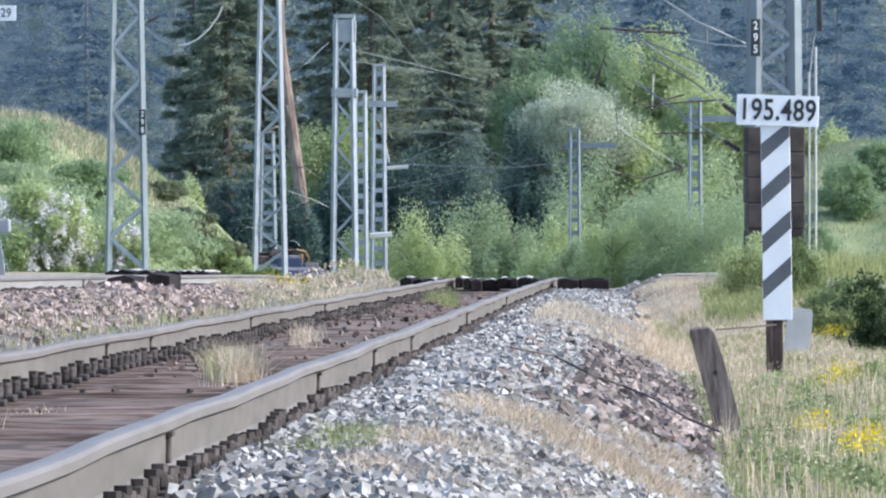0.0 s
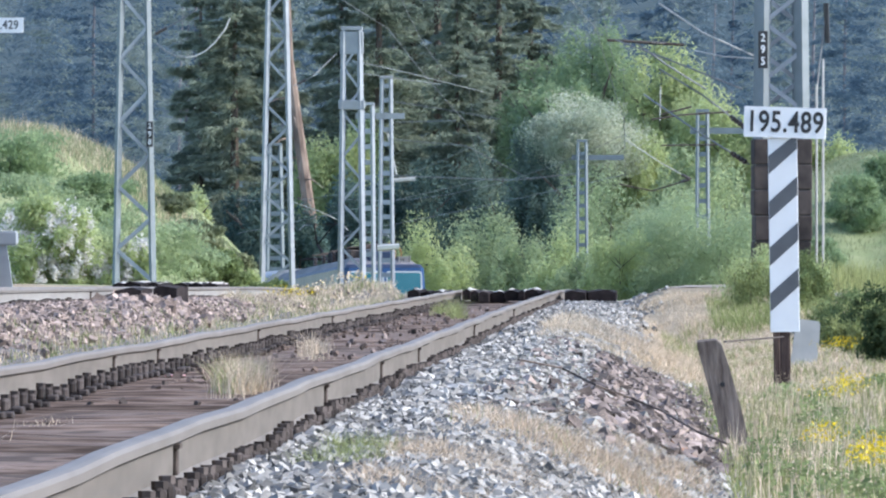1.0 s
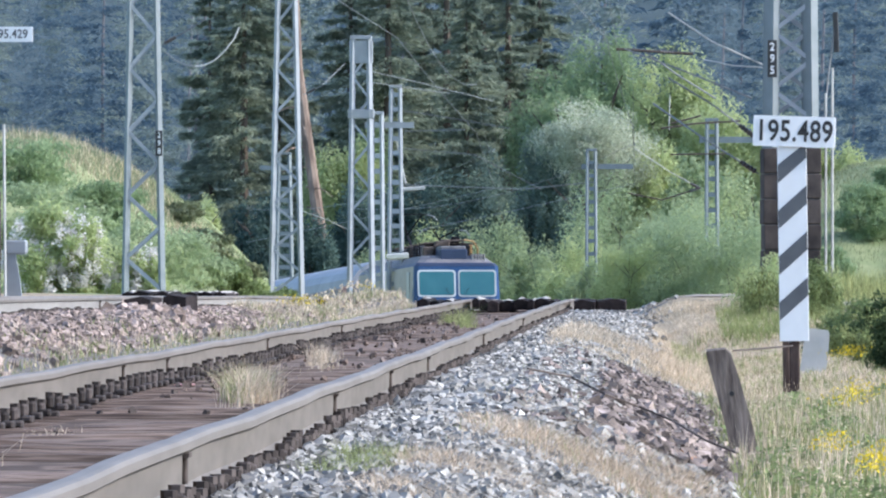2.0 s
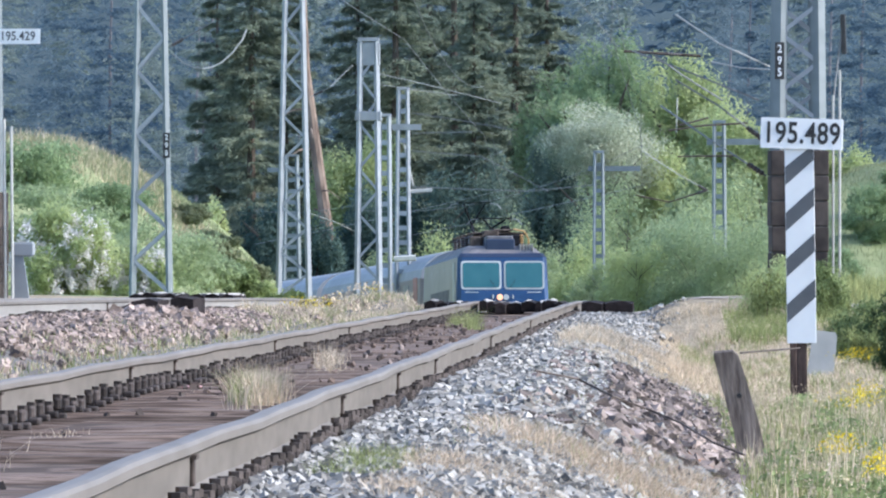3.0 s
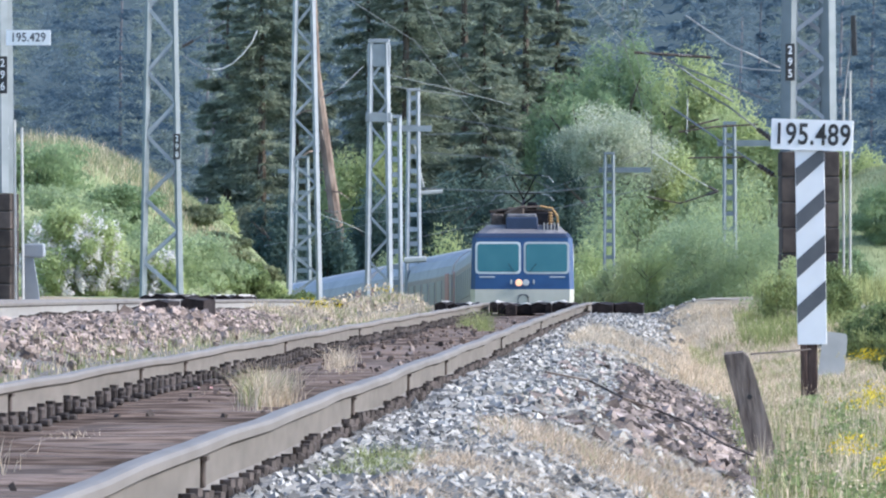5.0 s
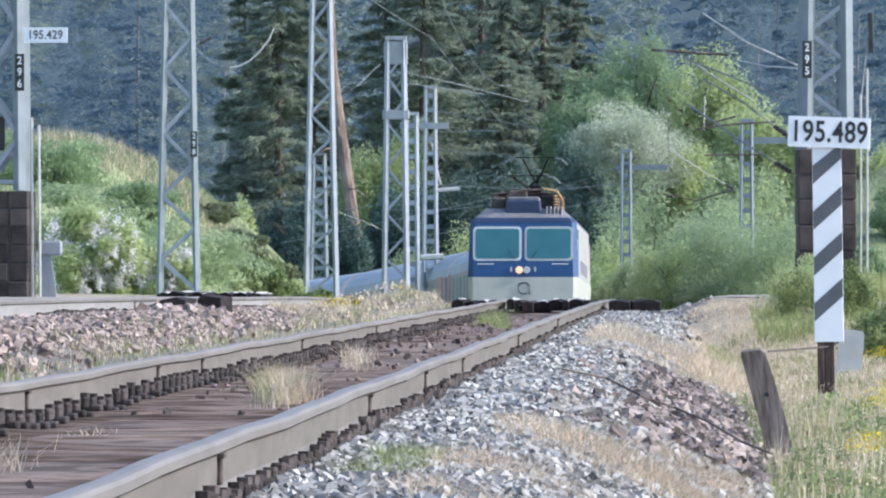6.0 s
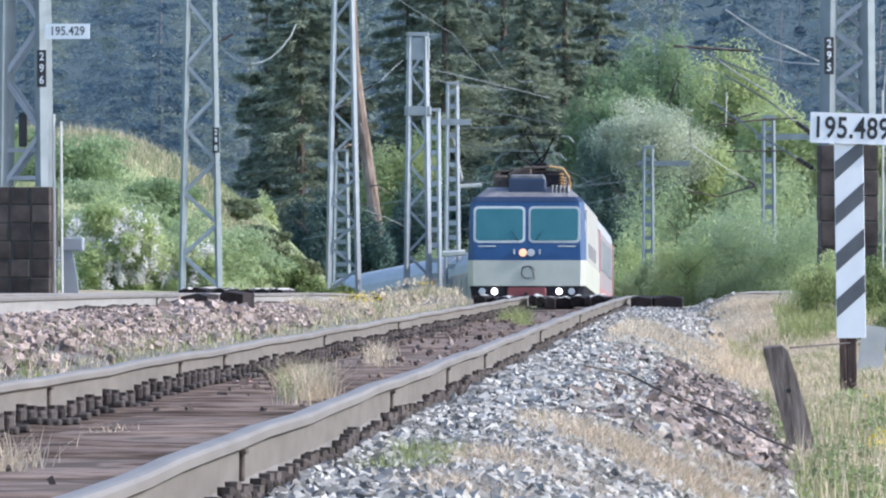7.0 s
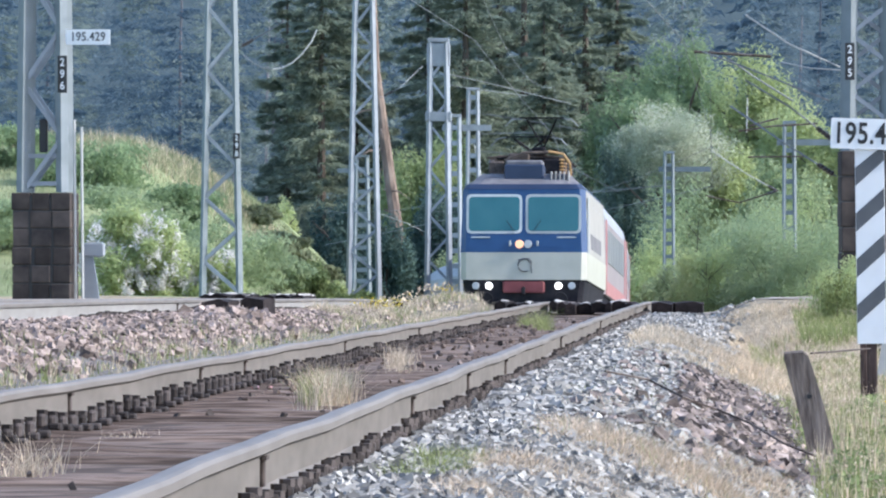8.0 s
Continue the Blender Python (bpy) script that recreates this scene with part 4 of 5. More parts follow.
m295 = lattice_mast("grey lattice catenary mast on a brown block foundation", 1.985, 129, 2.13, 7.6, 0.55, 0.40, 0.14, 0.40, M_DULL, 3, "cross")
foundation(m295, 0.82, 2.1, 6)
number_plate(m295, -0.28, -0.42, 1.22, 0.10, 0.48, "295")
m298 = lattice_mast("slender grey lattice catenary mast with a number plate", -10.13, 189, -0.6, 9.6, 0.77, 0.40, 0.076, 0.64, M_DULL)
number_plate(m298, 0.33, -0.40, 3.6, 0.10, 0.48, "298")
SPOTS = ((-9.55, 249, -1.4, 10.2, 0.86, 0.40, 0.095), (-7.6, 250, -1.6, 8.2, 0.64, 0.42, 0.105), (-8.75, 305, -2.6, 8.1, 0.42, 0.30, 0.10), (-8.6, 322, -2.8, 9.5, 0.50, 0.30, 0.10),
         (-16.2, 420, -4.2, 9.8, 0.85, 0.45, 0.12), (2.1, 300, -2.4, 7.6, 0.40, 0.30, 0.09), (-2.1, 360, -3.2, 8.2, 0.40, 0.30, 0.09))
for k, (x, y, z, h, w0, w1, leg) in enumerate(SPOTS):
    mm = lattice_mast("distant grey lattice catenary mast beside the curve", x, y, z, h, w0, w1, leg, 0.6 if k < 2 else 0.5, M_PALESTEEL if k < 4 else M_DULL, style="zigzag" if k < 2 else "batten")
    if k in (4, 5, 6):
        part("cross_arm", Shape().box(0.6 if k > 4 else -0.3, 0, h - 0.6, 2.0 if k > 4 else 1.6, 0.12, 0.2), M_DULL, mm)
    if k == 1:
        part("head_box", Shape().box(0, 0, h - 0.35, 0.62, 0.5, 0.62, 0.02), M_GALV, mm)
        part("collar", Shape().box(0, 0, h - 2.0, 0.7, 0.6, 0.26, 0.02), M_GALV, mm)
    if k == 2:
        part("cross_beam", Shape().box(0.4, 0, h - 0.35, 1.6, 0.14, 0.2), M_GALV, mm)

# posts beside the track
kilometre_sign(1.098, 69, -0.62)
stub = Shape().loft([[(a * w + lean, b * 0.09, z) for a, b in ((-1, -1), (1, -1), (1, 1), (-1, 1))] for z, w, lean in ((-0.2, 0.075, 0.03), (0.12, 0.072, 0.0), (0.38, 0.07, -0.045), (0.50, 0.066, -0.068), (0.53, 0.05, -0.08))])
old = tagged(part("wooden_stub_post", stub, M_WOOD), "short leaning weathered wooden post beside the ballast", "post")
old.matrix_basis = pose(0.51, 50.5, -0.48, 3, -6, 0)
box = thing("marker_stone", "small pale concrete marker post standing in grass", "marker", pose(1.60, 90, float(ground_z(1.6, 90)) + 0.06, 0, 7, 0))
part("post", Shape().loft([[(a * w, b * 0.08, z) for a, b in ((-1, -1), (1, -1), (1, 1), (-1, 1))] for z, w in ((-0.3, 0.13), (0.26, 0.12), (0.37, 0.112), (0.40, 0.095))]), M_PALE, box)
sig = thing("grey_signal_stand", "small pale grey steel stand with an angled head", "trackside post", pose(-8.75, 129.5, 0.0))
part("post", Shape().loft([[(c + a * w, b * 0.06, z) for a, b in ((-1, -1), (1, -1), (1, 1), (-1, 1))] for z, w, c in ((-0.4, 0.125, 0.05), (0.3, 0.10, 0.0), (0.85, 0.07, -0.06))]), M_PALESTEEL, sig)
part("head", Shape().box(0.04, -0.02, 0.77, 0.32, 0.14, 0.2, 0.025), M_PALESTEEL, sig)
for k in range(2):
    part("conduit", Shape().tube([(0.47 + k * 0.09, -0.2, -2.1), (0.47 + k * 0.09, -0.2, 0.75 + k * 0.35)], 0.018, 6), M_PALE, m295, "pale cable conduit")
    part("conduit", Shape().tube([(0.45 + k * 0.1, -0.2, -1.7), (0.43 + k * 0.1, -0.2, 1.0 - k * 0.1)], 0.022, 6), M_PALE, m296, "pale cable conduit")
cable = [(-0.62, 49.2), (-0.4, 49.8), (-0.22, 49.6), (-0.04, 50.2), (0.14, 49.9), (0.31, 48.4), (0.47, 48.2)]
tagged(part("loose_cable", Shape().tube([(x, y, float(ground_z(x, y)) + 0.125 + 0.012 * math.sin(x * 9)) for x, y in cable], 0.0062, 6), M_IRON), "black cable lying over the ballast", "cable")
tagged(part("old_wire", Shape().tube([(0.47, 50.5, 0.03), (0.75, 56, 0.0), (1.03, 66, -0.07)], 0.006, 5), M_IRON), "thin rusty wire strung between two posts", "wire")
part("bolt_hole", Shape().tube([(-0.02, -0.078, 0.29), (-0.02, -0.098, 0.29)], 0.014, 8), M_BLACK, old)
# Added slab in place of a red stain on the sleepers.
tagged(part("red_scrap", Shape().box(-2.56, 52, -0.172, 0.09, 0.5, 0.008), M_RED), "thin red slab standing in for a red stain on the sleepers", "litter")

# ---- plants ----
grass("straw_verge", "dry straw-coloured verge grass", 52000, -0.6, 2.4, 71, 127, 0.10, 0.005, L_STRAW, 11, bend=1.5, where=lambda x, y: x > 0.05 + 0.4 * waves(x, y, 6) + 0.5 * waves(x * 7, y * 3, 1.1))
grass("green_verge", "green verge grass among straw", 30000, 0.3, 3.2, 60, 116, 0.13, 0.005, L_GRASS, 12, clump=0.7, bend=0.8)
grass("meadow_grass", "rough green meadow grass", 30000, 0.42, 2.6, 30, 72, 0.17, 0.0045, L_GRASS, 13, bend=0.8)
grass("tall_straw", "tall pale grass stalks", 4400, 0.46, 2.6, 32, 68, 0.30, 0.0036, L_STRAW, 14, bend=0.3)
grass("meadow_straw", "short pale dry grass in the meadow", 15000, 0.36, 2.6, 30, 72, 0.12, 0.004, L_STRAW, 34, clump=0.3, bend=0.9)
grass("ballast_straw", "dry grass tufts creeping over the ballast", 30000, -0.70, 0.3, 33, 45, 0.105, 0.0028, M_TAN, 15, clump=1.2, bend=1.9)
grass("edge_straw", "dry grass along the ballast's edge", 32000, -0.8, 0.6, 72, 98, 0.16, 0.005, L_STRAW, 35, clump=1.4, bend=1.4)
grass("foot_straw", "dry grass patch over the ballast shoulder", 30000, -0.8, -0.1, 25.5, 34, 0.10, 0.0022, M_TAN, 36, clump=1.0, bend=1.9)
grass("foot_green", "green grass patch on the ballast shoulder", 2200, -1.02, -0.80, 28, 31.5, 0.115, 0.0024, L_GRASS, 37, bend=1.5)
grass("ballast_grass", "green tufts creeping over the ballast", 7000, -0.75, 0.3, 32, 80, 0.11, 0.003, L_GRASS, 16, clump=0.25, bend=1.4)
grass("middle_grass", "dry grass between the two tracks", 16000, -4.65, -3.05, 46, 120, 0.12, 0.006, L_STRAW, 17, clump=0.5, bend=1.0)
grass("middle_green", "green grass between the two tracks", 14000, -4.7, -3.05, 42, 120, 0.13, 0.006, L_GRASS, 18, clump=0.5, bend=1.0)
grass("crest_grass", "yellowing grass between the tracks at the crossing", 26000, -5.0, -3.4, 112, 150, 0.17, 0.007, L_STRAW, 19, clump=0.5, bend=1.2)
grass("crest_green", "green grass between the tracks at the crossing", 9000, -5.0, -3.4, 112, 150, 0.15, 0.006, L_GRASS, 20, clump=0.5, bend=1.0)
grass("bank_grass_near", "tall grass round the mast foundation", 15000, 1.4, 8, 121, 150, 0.42, 0.008, L_GRASS, 21, bend=0.5, where=lambda x, y: y > 144.5 - 19 * smooth(0.8, 3.2, x))
grass("roadside_grass", "rough green grass at the road's edge", 9000, 0.9, 2.8, 112, 124, 0.24, 0.006, L_GRASS, 38, clump=0.8, bend=0.8)
for k, (x, y, n, h) in enumerate(((-1.93, 46, 900, 0.30), (-2.2, 64, 260, 0.2), (-2.35, 37, 60, 0.05), (-2.0, 104, 300, 0.25), (-2.3, 110, 260, 0.2), (-2.05, 60, 120, 0.14), (-2.28, 30.7, 170, 0.15), (-1.98, 46.2, 460, 0.29))):
    rng = np.random.RandomState(40 + k)
    ob = new("grass_tuft", quads("grass_tuft", blades(rng, x + 0.05 * rng.randn(n), y + 0.5 * rng.randn(n), h, 0.0028, 1.3), L_STRAW if k not in (3, 4, 7) else L_GRASS))
    tagged(ob, "dry grass tuft growing between the sleepers", "grass", kind="stuff")
flowers("yellow_flowers", "yellow wildflowers in the meadow", ((1.35, 62, 0.10, 0.8), (1.5, 66, 0.06, 0.5), (0.95, 48, 0.06, 0.5), (1.15, 44.7, 0.06, 0.4), (1.02, 42, 0.05, 0.3), (1.9, 88, 0.1, 0.8)), 170, 0.23, 0.010, L_FLOWER, 22)
flowers("crest_flowers", "yellow wildflowers between the tracks", ((-4.7, 132, 0.2, 3), (-4.3, 138, 0.2, 3), (-4.5, 126, 0.15, 3), (-7.3, 190, 0.3, 2)), 150, 0.2, 0.015, L_FLOWER, 23)

rng = np.random.RandomState(29)
flowers("crest_heads", "pale dry flower heads between the tracks", [(-4.75 + 1.2 * rng.rand(), 116 + 30 * rng.rand(), 0.03, 0.12) for k in range(70)], 9, 0.24, 0.022, L_STRAW, 28)
rng = np.random.RandomState(30)
for k in range(16):
    x, y = 1.25 + 1.2 * rng.rand(), 120 + 6 * rng.rand()
    broad_tree("weed_clump", "tall leafy weeds before the mast foundation", x, y, 0.45 + 0.3 * rng.rand(), 0.2 + 0.12 * rng.rand(), -0.3, 1800, 0.026, (L_GRASS, L_BRIGHT)[k % 2], 300 + k, 22, category="weeds", upright=1.8, clump=0.36)
for k in range(14):
    x, y = 2.2 + 2.6 * rng.rand(), 84 + 24 * rng.rand()
    broad_tree("roadside_bush", "dense green growth in the ditch by the road", x, y, 0.5 + 0.4 * rng.rand(), 0.45 + 0.25 * rng.rand(), -0.35, 5500, 0.028, (L_WEED, L_DITCH_SHADE, L_GRASS)[k % 3], 330 + k, 34, category="shrub", upright=1.0)
rng = np.random.RandomState(31)
flowers("meadow_weeds", "leafy green weeds in the meadow", [(0.5 + 1.6 * rng.rand(), 36 + 32 * rng.rand(), 0.05, 0.25) for k in range(60)], 70, 0.15, 0.02, L_WEED, 32)
flowers("seed_heads", "pale fluffy seed heads of meadow grass", [(0.5 + 1.7 * rng.rand(), 36 + 30 * rng.rand(), 0.12, 0.6) for k in range(80)], 40, 0.27, 0.007, L_STRAW, 33)
for k, (x, y, h, r) in enumerate(((3.0, 98, 0.9, 0.7), (3.9, 108, 1.1, 0.9), (2.6, 112, 0.75, 0.7), (4.6, 100, 0.9, 0.9), (5.4, 112, 1.2, 1.0), (2.15, 120, 0.7, 0.5), (2.75, 90, 0.75, 0.55), (2.42, 86, 0.6, 0.42), (2.4, 94, 0.7, 0.5))):
    broad_tree("shrub", "low dense green shrub beside the farm road", x, y, h, r, -0.4 * h, 10000, 0.032, L_WEED if k in (0, 1, 2, 4, 5) else L_DITCH_SHADE, 60 + k, 40, category="shrub", upright=1.0)
broad_tree("lilac_bush", "flowering pale lilac bush under the bank", -12.5, 200, 2.45, 1.5, 0.0, 20000, 0.07, L_BRIGHT, 70, 50, blossom=L_LILAC, category="shrub", panicles=260)
broad_tree("lilac_bush", "flowering pale lilac bush under the bank", -10.8, 200, 1.8, 0.75, 0.0, 12000, 0.06, L_BRIGHT, 71, 30, blossom=L_LILAC, category="shrub", panicles=130)
grass("bank_grass", "long grass on the green bank", 60000, -20, -8, 196, 275, 0.17, 0.012, L_BANK, 24, bend=0.8)
grass("hillside_grass", "long grass on the green hillside", 30000, 0, 12, 288, 335, 0.2, 0.016, L_BANK, 25, bend=0.8)
grass("bank_crest_straw", "pale dry stalks along the bank's crest", 9000, -18, -8.6, 236, 262, 0.42, 0.012, L_STRAW, 26, clump=0.6, bend=0.9)
grass("bank_crest_green", "rough tall grass along the bank's crest", 14000, -18, -8.6, 236, 262, 0.36, 0.014, L_BANK, 27, clump=0.8, bend=0.9)
for k, (x, y, h, r) in enumerate(((-14.2, 216, 1.6, 2.1), (-12.0, 221, 1.5, 2.1), (-16.4, 214, 1.2, 1.8), (-10.6, 238, 0.9, 0.9), (-9.6, 252, 1.1, 0.8), (-11.6, 246, 0.6, 0.8), (-9.9, 244, 0.7, 0.7), (-13.2, 228, 1.2, 1.5), (-15.2, 226, 1.3, 1.8), (-11.2, 232, 0.8, 1.2), (-17.4, 230, 1.1, 1.6), (-10.4, 247, 0.7, 0.6), (-11.1, 246, 0.55, 0.6), (-9.2, 240, 0.5, 0.5), (-12.7, 250, 0.45, 0.9), (-11.9, 251, 0.5, 0.9), (-11.1, 252, 0.5, 0.9), (-10.3, 253, 0.55, 0.9), (-9.5, 254, 0.6, 0.9), (-8.7, 256, 0.6, 0.8))):
    broad_tree("bank_bush", "bright green bush on the grassy bank", x, y, h, r, -0.2, 8500, 0.068, (L_WILLOW, L_WILLOW, L_WILLOW, L_WEED, L_WEED, L_BANK, L_WEED, L_MID, L_MID, L_WILLOW, L_MID, L_BRIGHT, L_WEED, L_WEED, L_BANK, L_BANK, L_BANK, L_WEED, L_BANK, L_BANK)[k], 80 + k, 40, category="shrub")

for k, (x, y, h, r) in enumerate(((7.3, 312, 1.9, 1.4), (8.6, 316, 1.6, 1.2), (6.0, 306, 1.3, 1.0))):
    broad_tree("hillside_bush", "dark green bush on the grassy hillside", x, y, h, r, -0.3, 10000, 0.07, L_MID, 400 + k, 40, category="shrub")
# willows and young trees behind the curve
WILLOWS = ((-9.6, 425, 7.0, 2.2), (-7.0, 430, 7.5, 2.3), (-5.3, 426, 6.8, 1.7), (-3.0, 395, 6.4, 1.5), (-1.0, 402, 9.2, 2.5), (1.4, 398, 7.6, 2.4), (3.6, 408, 9.0, 2.8), (5.6, 400, 8.4, 2.4), (7.6, 402, 9.0, 2.6),
           (-0.5, 285, 3.6, 1.2), (1.2, 284, 4.2, 1.4), (2.7, 282, 4.4, 1.5), (4.0, 284, 3.6, 1.3), (-1.6, 290, 3.0, 0.9), (-11.8, 430, 6.4, 1.8))
for k, (x, y, h, r) in enumerate(WILLOWS):
    broad_tree("willow_bush", "tall yellow-green willow bush behind the curve", x, y, h * 1.06, r * 1.3, 0.0, 30000 if y > 300 else 20000, 0.085 if y > 300 else 0.057, L_WILLOW if k % 3 else L_BRIGHT, 100 + k, 56, category="shrub", clump=0.28, upright=0.4)
TREES = ((1.2, 446, 16.8, 3.2, L_BRIGHT), (3.6, 442, 14.0, 3.0, L_BRIGHT), (-2.2, 468, 17.4, 3.3, L_MID), (-3.8, 462, 15.5, 2.6, L_MID), (0.6, 438, 11.5, 3.0, L_BRIGHT), (5.8, 440, 12.4, 3.0, L_BRIGHT), (-4.6, 480, 17.0, 2.6, L_MID), (9.5, 440, 12.2, 2.8, L_BRIGHT),
         (2.6, 432, 10.5, 2.8, L_WILLOW), (4.8, 428, 10.0, 2.6, L_WILLOW),
         (12.5, 430, 11.0, 3.0, L_MID), (-13.2, 452, 9.0, 2.2, L_DARK), (-18.2, 448, 9.6, 2.4, L_DARK), (-17.4, 362, 5.2, 1.4, L_MID), (-15.2, 428, 8.0, 1.7, L_DARK), (-13.6, 450, 10.0, 2.4, L_DARK), (-14.6, 470, 13.0, 2.6, L_BRIGHT),
         (-4.6, 452, 12.5, 1.8, L_TEAL), (-10.5, 452, 10.5, 2.6, L_DARK), (-20.8, 430, 9.4, 1.7, L_BRIGHT), (-12.2, 456, 9.6, 1.8, L_DARK), (-8.0, 456, 11.0, 2.2, L_TEAL), (-5.1, 437, 11.0, 1.7, L_TEAL), (-4.2, 434, 9.0, 1.2, L_TEAL), (-6.4, 440, 9.6, 1.7, L_TEAL))
for k, (x, y, h, r, lm) in enumerate(TREES):
    broad_tree("broadleaf_tree", "bright leafy broadleaf tree at the wood's edge" if lm not in (L_DARK, L_TEAL) else "shaded dark green tree at the wood's edge", x, y, h, r, h * (0.3 if h > 11 else 0.1), 33000 if lm not in (L_DARK, L_TEAL) else 20000, 0.13, lm, 130 + k, 46, clump=0.29)
broad_tree("blossoming_tree", "pale blossoming tree before dark trees", -2.6, 436, 13.2, 3.0, 9.3, 24000, 0.08, L_SAGE, 160, 26, blossom=L_BLOSSOM, share=0.55, clump=0.34)

# spruces and the pine
SPRUCES = ((-13.2, 480, 27, 3.6), (-10.3, 485, 29, 3.8), (-7.2, 490, 27, 3.4), (-15.5, 492, 25, 3.0), (-20.5, 478, 25, 3.3), (-9.0, 470, 20, 2.8), (-22.8, 490, 22, 2.6), (-11.8, 494, 28, 3.4), (-8.6, 496, 29, 3.4), (-5.6, 494, 25, 2.8), (-19.2, 488, 26, 2.8))
for k, (x, y, h, r) in enumerate(SPRUCES):
    spruce("tall dark spruce at the wood's edge", x, y, h, r * 1.2, 46000, 0.26, L_SPRUCE, 200 + k, power=0.7)
pine = thing("pine_tree", "tall pine with a bare leaning orange trunk", "tree", pose(-15.4, 442, -4))
part("trunk", Shape().tube([(0, 0, 0), (0, 0, 6.5), (-0.55, 0, 10.5), (-1.0, 0, 14), (-1.2, 0, 20)], [0.34, 0.30, 0.26, 0.21, 0.1], 9), M_PINE, pine)
rng = np.random.RandomState(5)
for k in range(9):
    z = 5.5 + k * 0.95
    a = rng.rand() * 6.28
    part("dead_branch", Shape().tube([(-0.2 - z * 0.05, 0, z), (-0.2 - z * 0.05 + math.cos(a) * 0.8, math.sin(a) * 0.8, z - 0.1), (-0.2 - z * 0.05 + math.cos(a) * 1.5, math.sin(a), z - 0.5)], [0.05, 0.035, 0.012], 5), M_PINE, pine)

# far wooded hillside
rng = np.random.RandomState(77)
cards = {0: [], 1: [], 2: []}
for row, y in enumerate((562, 574, 592, 616, 648, 690)):
    u = -1420.0
    while u < 520:
        seen = u < -740 or u > 70
        yy = y + 8 * rng.randn()
        x = u * yy / 16600
        p = conifer_points(rng, 24 + 9 * rng.rand() + row * 2, 2.6 + 1.2 * rng.rand(), 7000 if seen else 2000, 0.03, 0.75, dense=6)
        cards[int(rng.rand() * 3)].append(needle_cards(rng, p, 0.24 if seen else 0.5)[:, :3] + np.array((x, yy, float(ground_z(x, yy)))))
        u += (105 + 60 * rng.rand()) * (1.0 if seen else 1.2)
for k, (m, label) in enumerate(((L_FAR, "blue-green conifers on the hillside, haze put into their colour"), (L_FAR2, "paler blue-green conifers on the hillside, haze put into their colour"), (L_FAR3, "dark blue-green conifers on the hillside, haze put into their colour"))):
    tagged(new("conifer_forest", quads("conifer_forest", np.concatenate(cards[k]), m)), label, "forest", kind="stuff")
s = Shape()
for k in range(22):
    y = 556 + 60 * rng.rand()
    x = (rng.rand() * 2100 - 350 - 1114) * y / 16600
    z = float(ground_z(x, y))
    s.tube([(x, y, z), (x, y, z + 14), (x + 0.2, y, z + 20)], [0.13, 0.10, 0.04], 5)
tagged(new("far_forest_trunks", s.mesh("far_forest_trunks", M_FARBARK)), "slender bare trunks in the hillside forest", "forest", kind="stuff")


# ---- overhead line ----
def span(a, b, sag, r=0.012, label="thin overhead wire of the railway"):
    a, b = Vector(a), Vector(b)
    pts = [a.lerp(b, k / 12) - Vector((0, 0, sag * 4 * (k / 12) * (1 - k / 12))) for k in range(13)]
    return tagged(part("overhead_wire", Shape().tube(pts, r, 5), M_WIRE), label, "wire", group="overhead wires")


for fx, fz, ys in ((left_x, left_z, (60, 129, 189, 249, 305, 360)), (right_x, right_z, (60, 129, 189, 245, 300, 360))):
    for k, (ya, yb) in enumerate(zip(ys[:-1], ys[1:])):
        st = 0.25 * (-1) ** k
        a, b = Vector((float(fx(ya)) + st, ya, float(fz(ya)))), Vector((float(fx(yb)) - st, yb, float(fz(yb))))
        span(a + Vector((0, 0, 5.6)), b + Vector((0, 0, 5.6)), 0.05, 0.008)
        span(a + Vector((0, 0, 6.9)), b + Vector((0, 0, 6.9)), 0.7, 0.007)


def stay(points, r=0.012, insulator=None, label="thin wire of the overhead line", material=None):
    """A hung wire or bracket rod through points, with a ribbed insulator at a share of its first stretch."""
    t = thing("line_wire", label, "wire", group="overhead wires")
    part("wire", Shape().tube(points, r, 5), material or M_WIRE, t)
    if insulator:
        a, b = Vector(points[0]), Vector(points[1])
        d = (b - a).normalized()
        c = a + d * insulator
        s = Shape()
        s.tube([c + d * k * 0.028 for k in range(10)], [0.042 if k % 2 else 0.026 for k in range(10)], 8)
        part("insulator", s, M_INSUL, t)
    return t


# stays and bracket arms on the mast at the crossing
stay([(1.6, 129, 3.28), (0.9, 129, 3.6), (0.3, 129, 4.0)], 0.013, label="pale bracket tube on the crossing mast", material=M_PALE)
stay([(1.6, 129, 3.24), (1.2, 129.2, 3.27), (0.8, 129.5, 3.36)], 0.011, material=M_PALE)
stay([(1.55, 129, 1.78), (0.8, 129, 2.26), (0.1, 130, 2.76)], 0.013, 0.05)
stay([(1.45, 129, 2.82), (0.5, 129, 3.2), (-0.3, 129, 3.5)], 0.012)
stay([(1.5, 129, 2.28), (0.9, 129, 2.74), (0.3, 129, 3.1)], 0.012, 0.02)
stay([(0.95, 189, 4.8), (-0.6, 189, 4.9)], 0.03, 0.4, label="dark bracket arm with an insulator", material=M_IRON)
stay([(1.4, 189, 3.9), (0.6, 189, 4.4), (-0.1, 189, 4.9)], 0.018)
stay([(1.9, 189, 3.45), (1.0, 189, 3.4), (0.3, 189, 3.3)], 0.02, material=M_IRON)
stay([(1.43, 245, 2.56), (0.6, 245, 3.02), (-0.32, 245, 3.63)], 0.014, 0.05, material=M_PALE)
stay([(1.43, 245, 2.59), (0.41, 245, 2.27), (-0.46, 245, 2.45)], 0.02, 0.05, material=M_IRON)
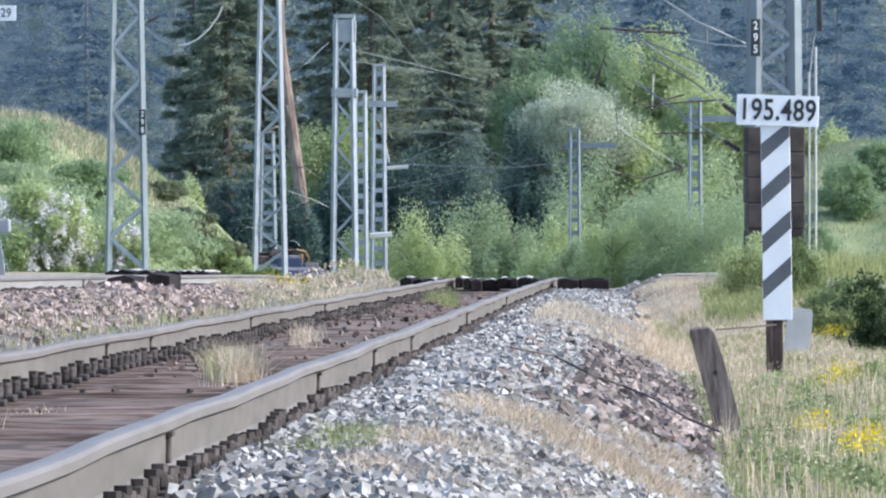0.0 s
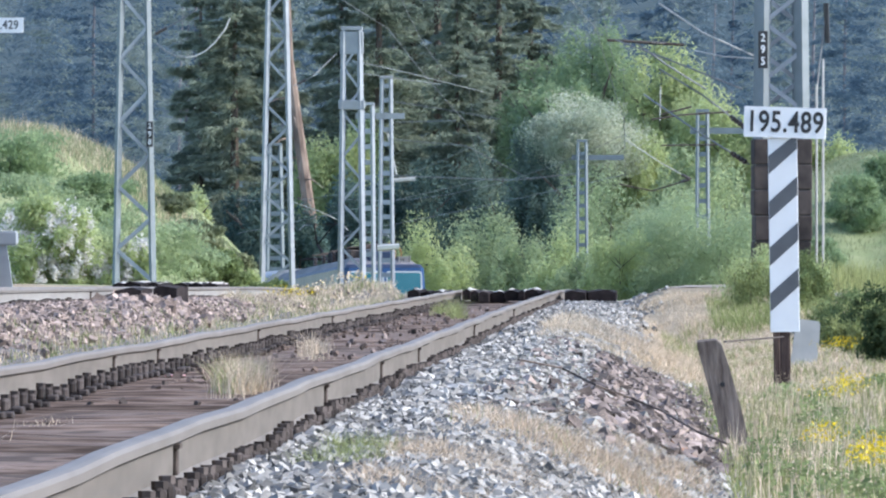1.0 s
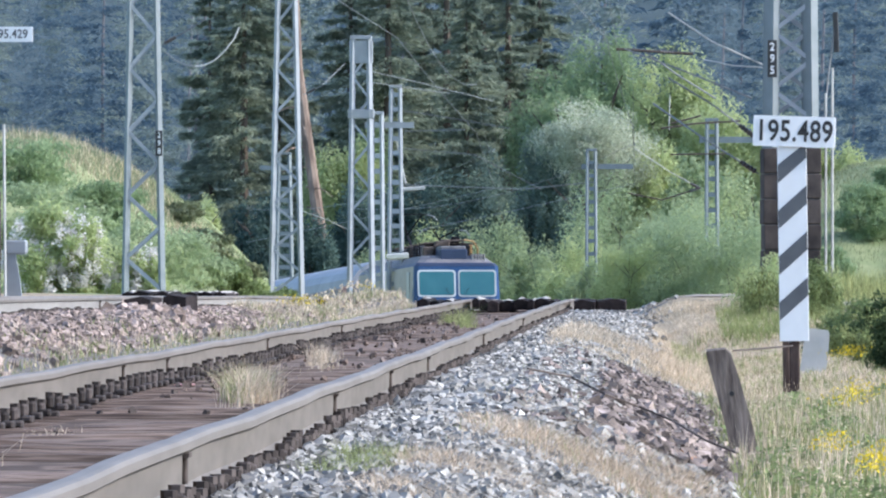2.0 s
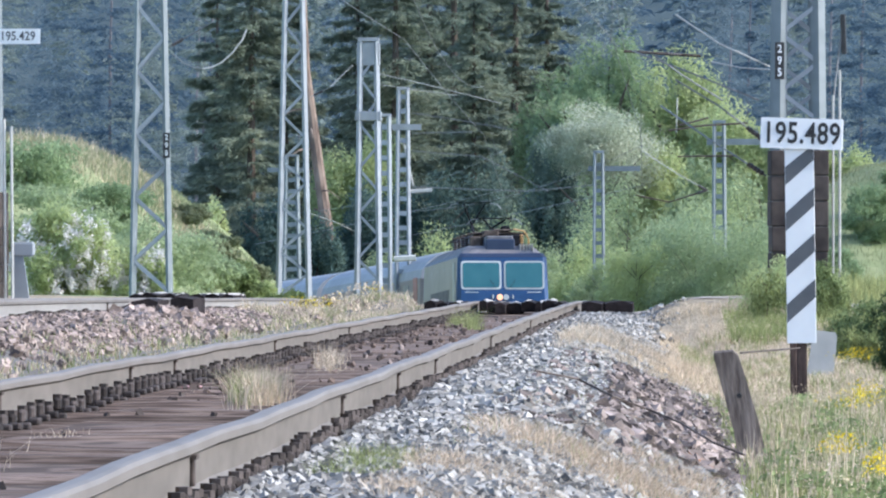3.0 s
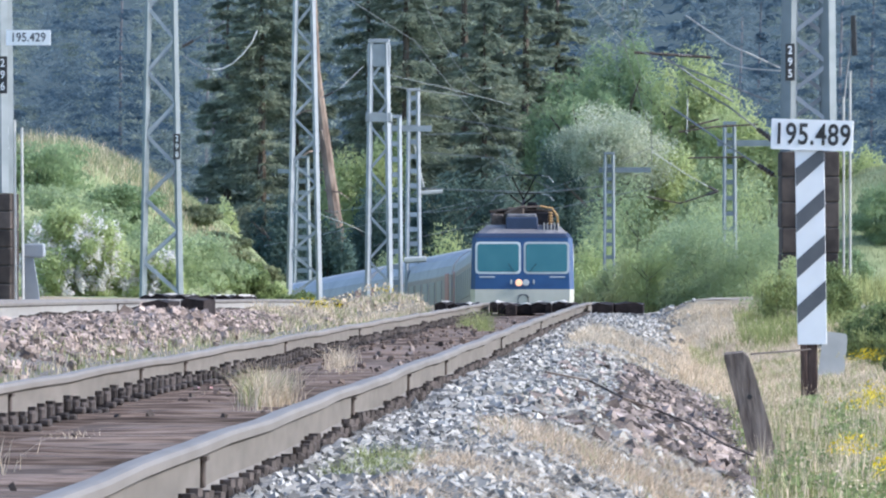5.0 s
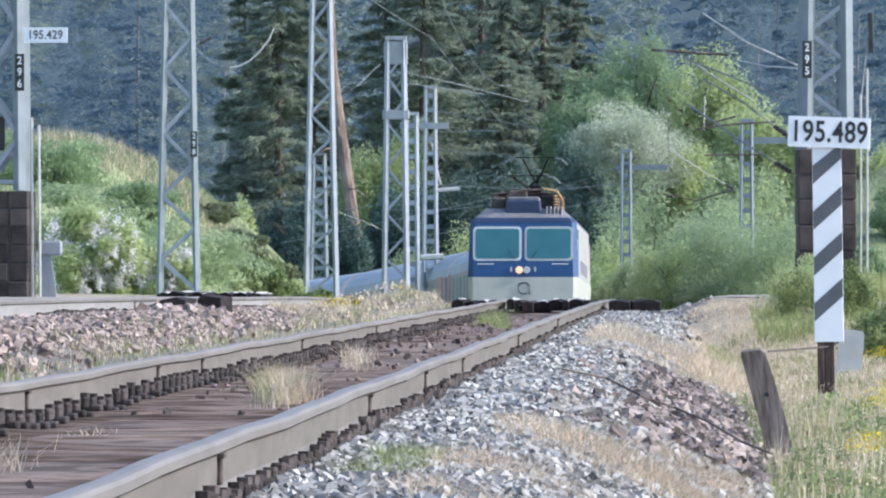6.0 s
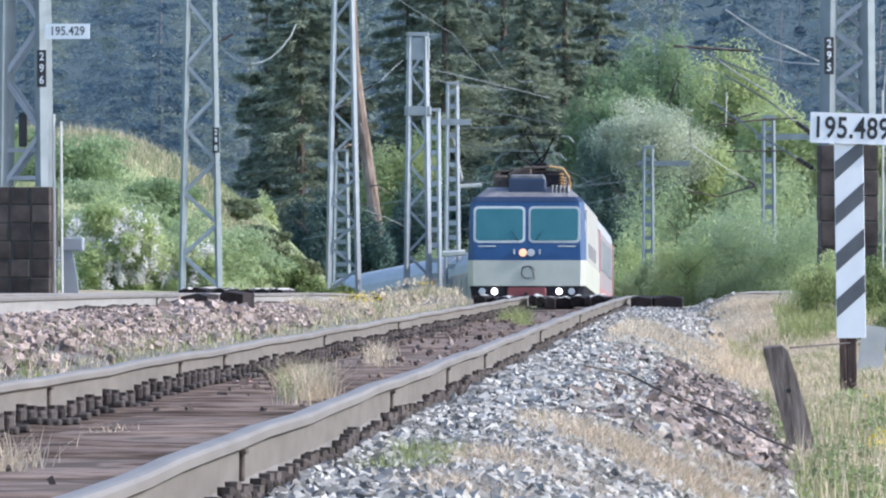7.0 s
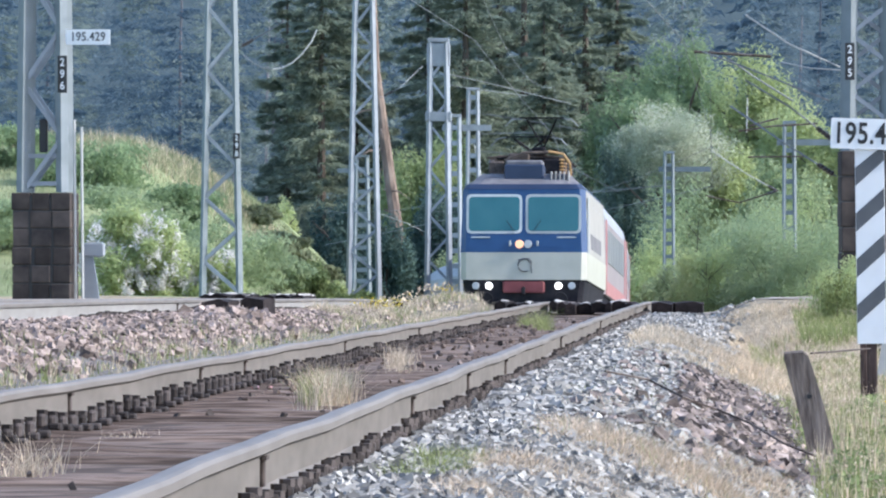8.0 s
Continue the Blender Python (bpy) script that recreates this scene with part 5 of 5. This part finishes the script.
stay([(2.17, 245, 3.48), (0.63, 245, 3.46)], 0.022, label="dark bracket arm over the curve", material=M_IRON)
stay([(1.43, 245, 4.47), (0.66, 245, 4.27)], 0.026, label="dark bracket arm over the curve", material=M_IRON)
stay([(0.62, 245, 5.0), (0.6, 245, 4.1)], 0.016, material=M_PALE)
stay([(2.6, 129, 4.0), (2.62, 129, 3.45)], 0.04, label="dark hanging line weight", material=M_BLACK)
stay([(2.62, 129, 4.0), (2.5, 129, 3.1), (2.42, 129, 2.2)], 0.014)
# along the curve
stay([(-9.75, 189, 5.0), (-9.25, 189, 5.28), (-8.9, 189, 5.5)], 0.016, 0.05, "dark insulator string on the mast")
stay([(-9.1, 189, 4.55), (-8.9, 189, 4.58), (-8.7, 189, 4.68), (-8.5, 189, 4.86), (-8.3, 189, 5.12), (-8.2, 189, 5.35)], 0.016, label="slack pale jumper cable", material=M_PALE)
stay([(-9.7, 189, 4.85), (-9.5, 189, 4.68), (-9.3, 189, 4.58), (-9.1, 189, 4.55)], 0.014)
stay([(-9.1, 249, 5.1), (-8.6, 249, 5.35), (-8.0, 249.5, 5.95)], 0.012, 0.1)
stay([(-9.1, 249, 2.0), (-8.4, 249, 1.75), (-7.9, 250, 1.5)], 0.009, material=M_PALE)
stay([(-7.4, 250, 5.75), (-6.2, 255, 5.55), (-4.4, 270, 5.3)], 0.012)
stay([(-7.4, 250, 5.45), (-5.4, 258, 5.3)], 0.011)
stay([(-8.3, 322, 5.9), (-6.4, 322, 5.6), (-4.75, 322, 5.3), (-5.0, 322, 4.8)], 0.014)
stay([(-8.3, 322, 5.2), (-6.2, 322, 5.25)], 0.013)
stay([(-8.3, 322, 4.6), (-5.9, 322, 4.4), (-3.6, 322, 3.2)], 0.013)
stay([(-8.6, 322, 5.0), (-8.25, 322, 3.4)], 0.03, material=M_PALE)
stay([(-8.4, 322, 3.2), (-7.6, 322, 3.25)], 0.07, label="short pale fitting on a distant mast", material=M_PALE)
# This short tube stands in for a small white board on the mast.
stay([(-8.3, 300, 0.85), (-7.6, 300, 0.9)], 0.1, label="short pale fitting on a distant mast", material=M_PALE)
stay([(-10.5, 380, 3.9), (-5.0, 380, 3.7), (-2.0, 380, 4.0)], 0.02)


def motions():
    t_rows = [k * 0.5 for k in range(17)]
    loco = build_locomotive()
    walk(loco, [(t, rail_pose(FRONT_AT_END + SPEED * (8 - t), 16.0)) for t in t_rows])
    first = build_coach()
    coaches = [first] + [copy_thing(first, Matrix.Identity(4)) for k in range(3)]
    for k, c in enumerate(coaches):
        walk(c, [(t, rail_pose(FRONT_AT_END + SPEED * (8 - t) + 17.2 + k * 24.9, 24.2)) for t in t_rows])


motions()
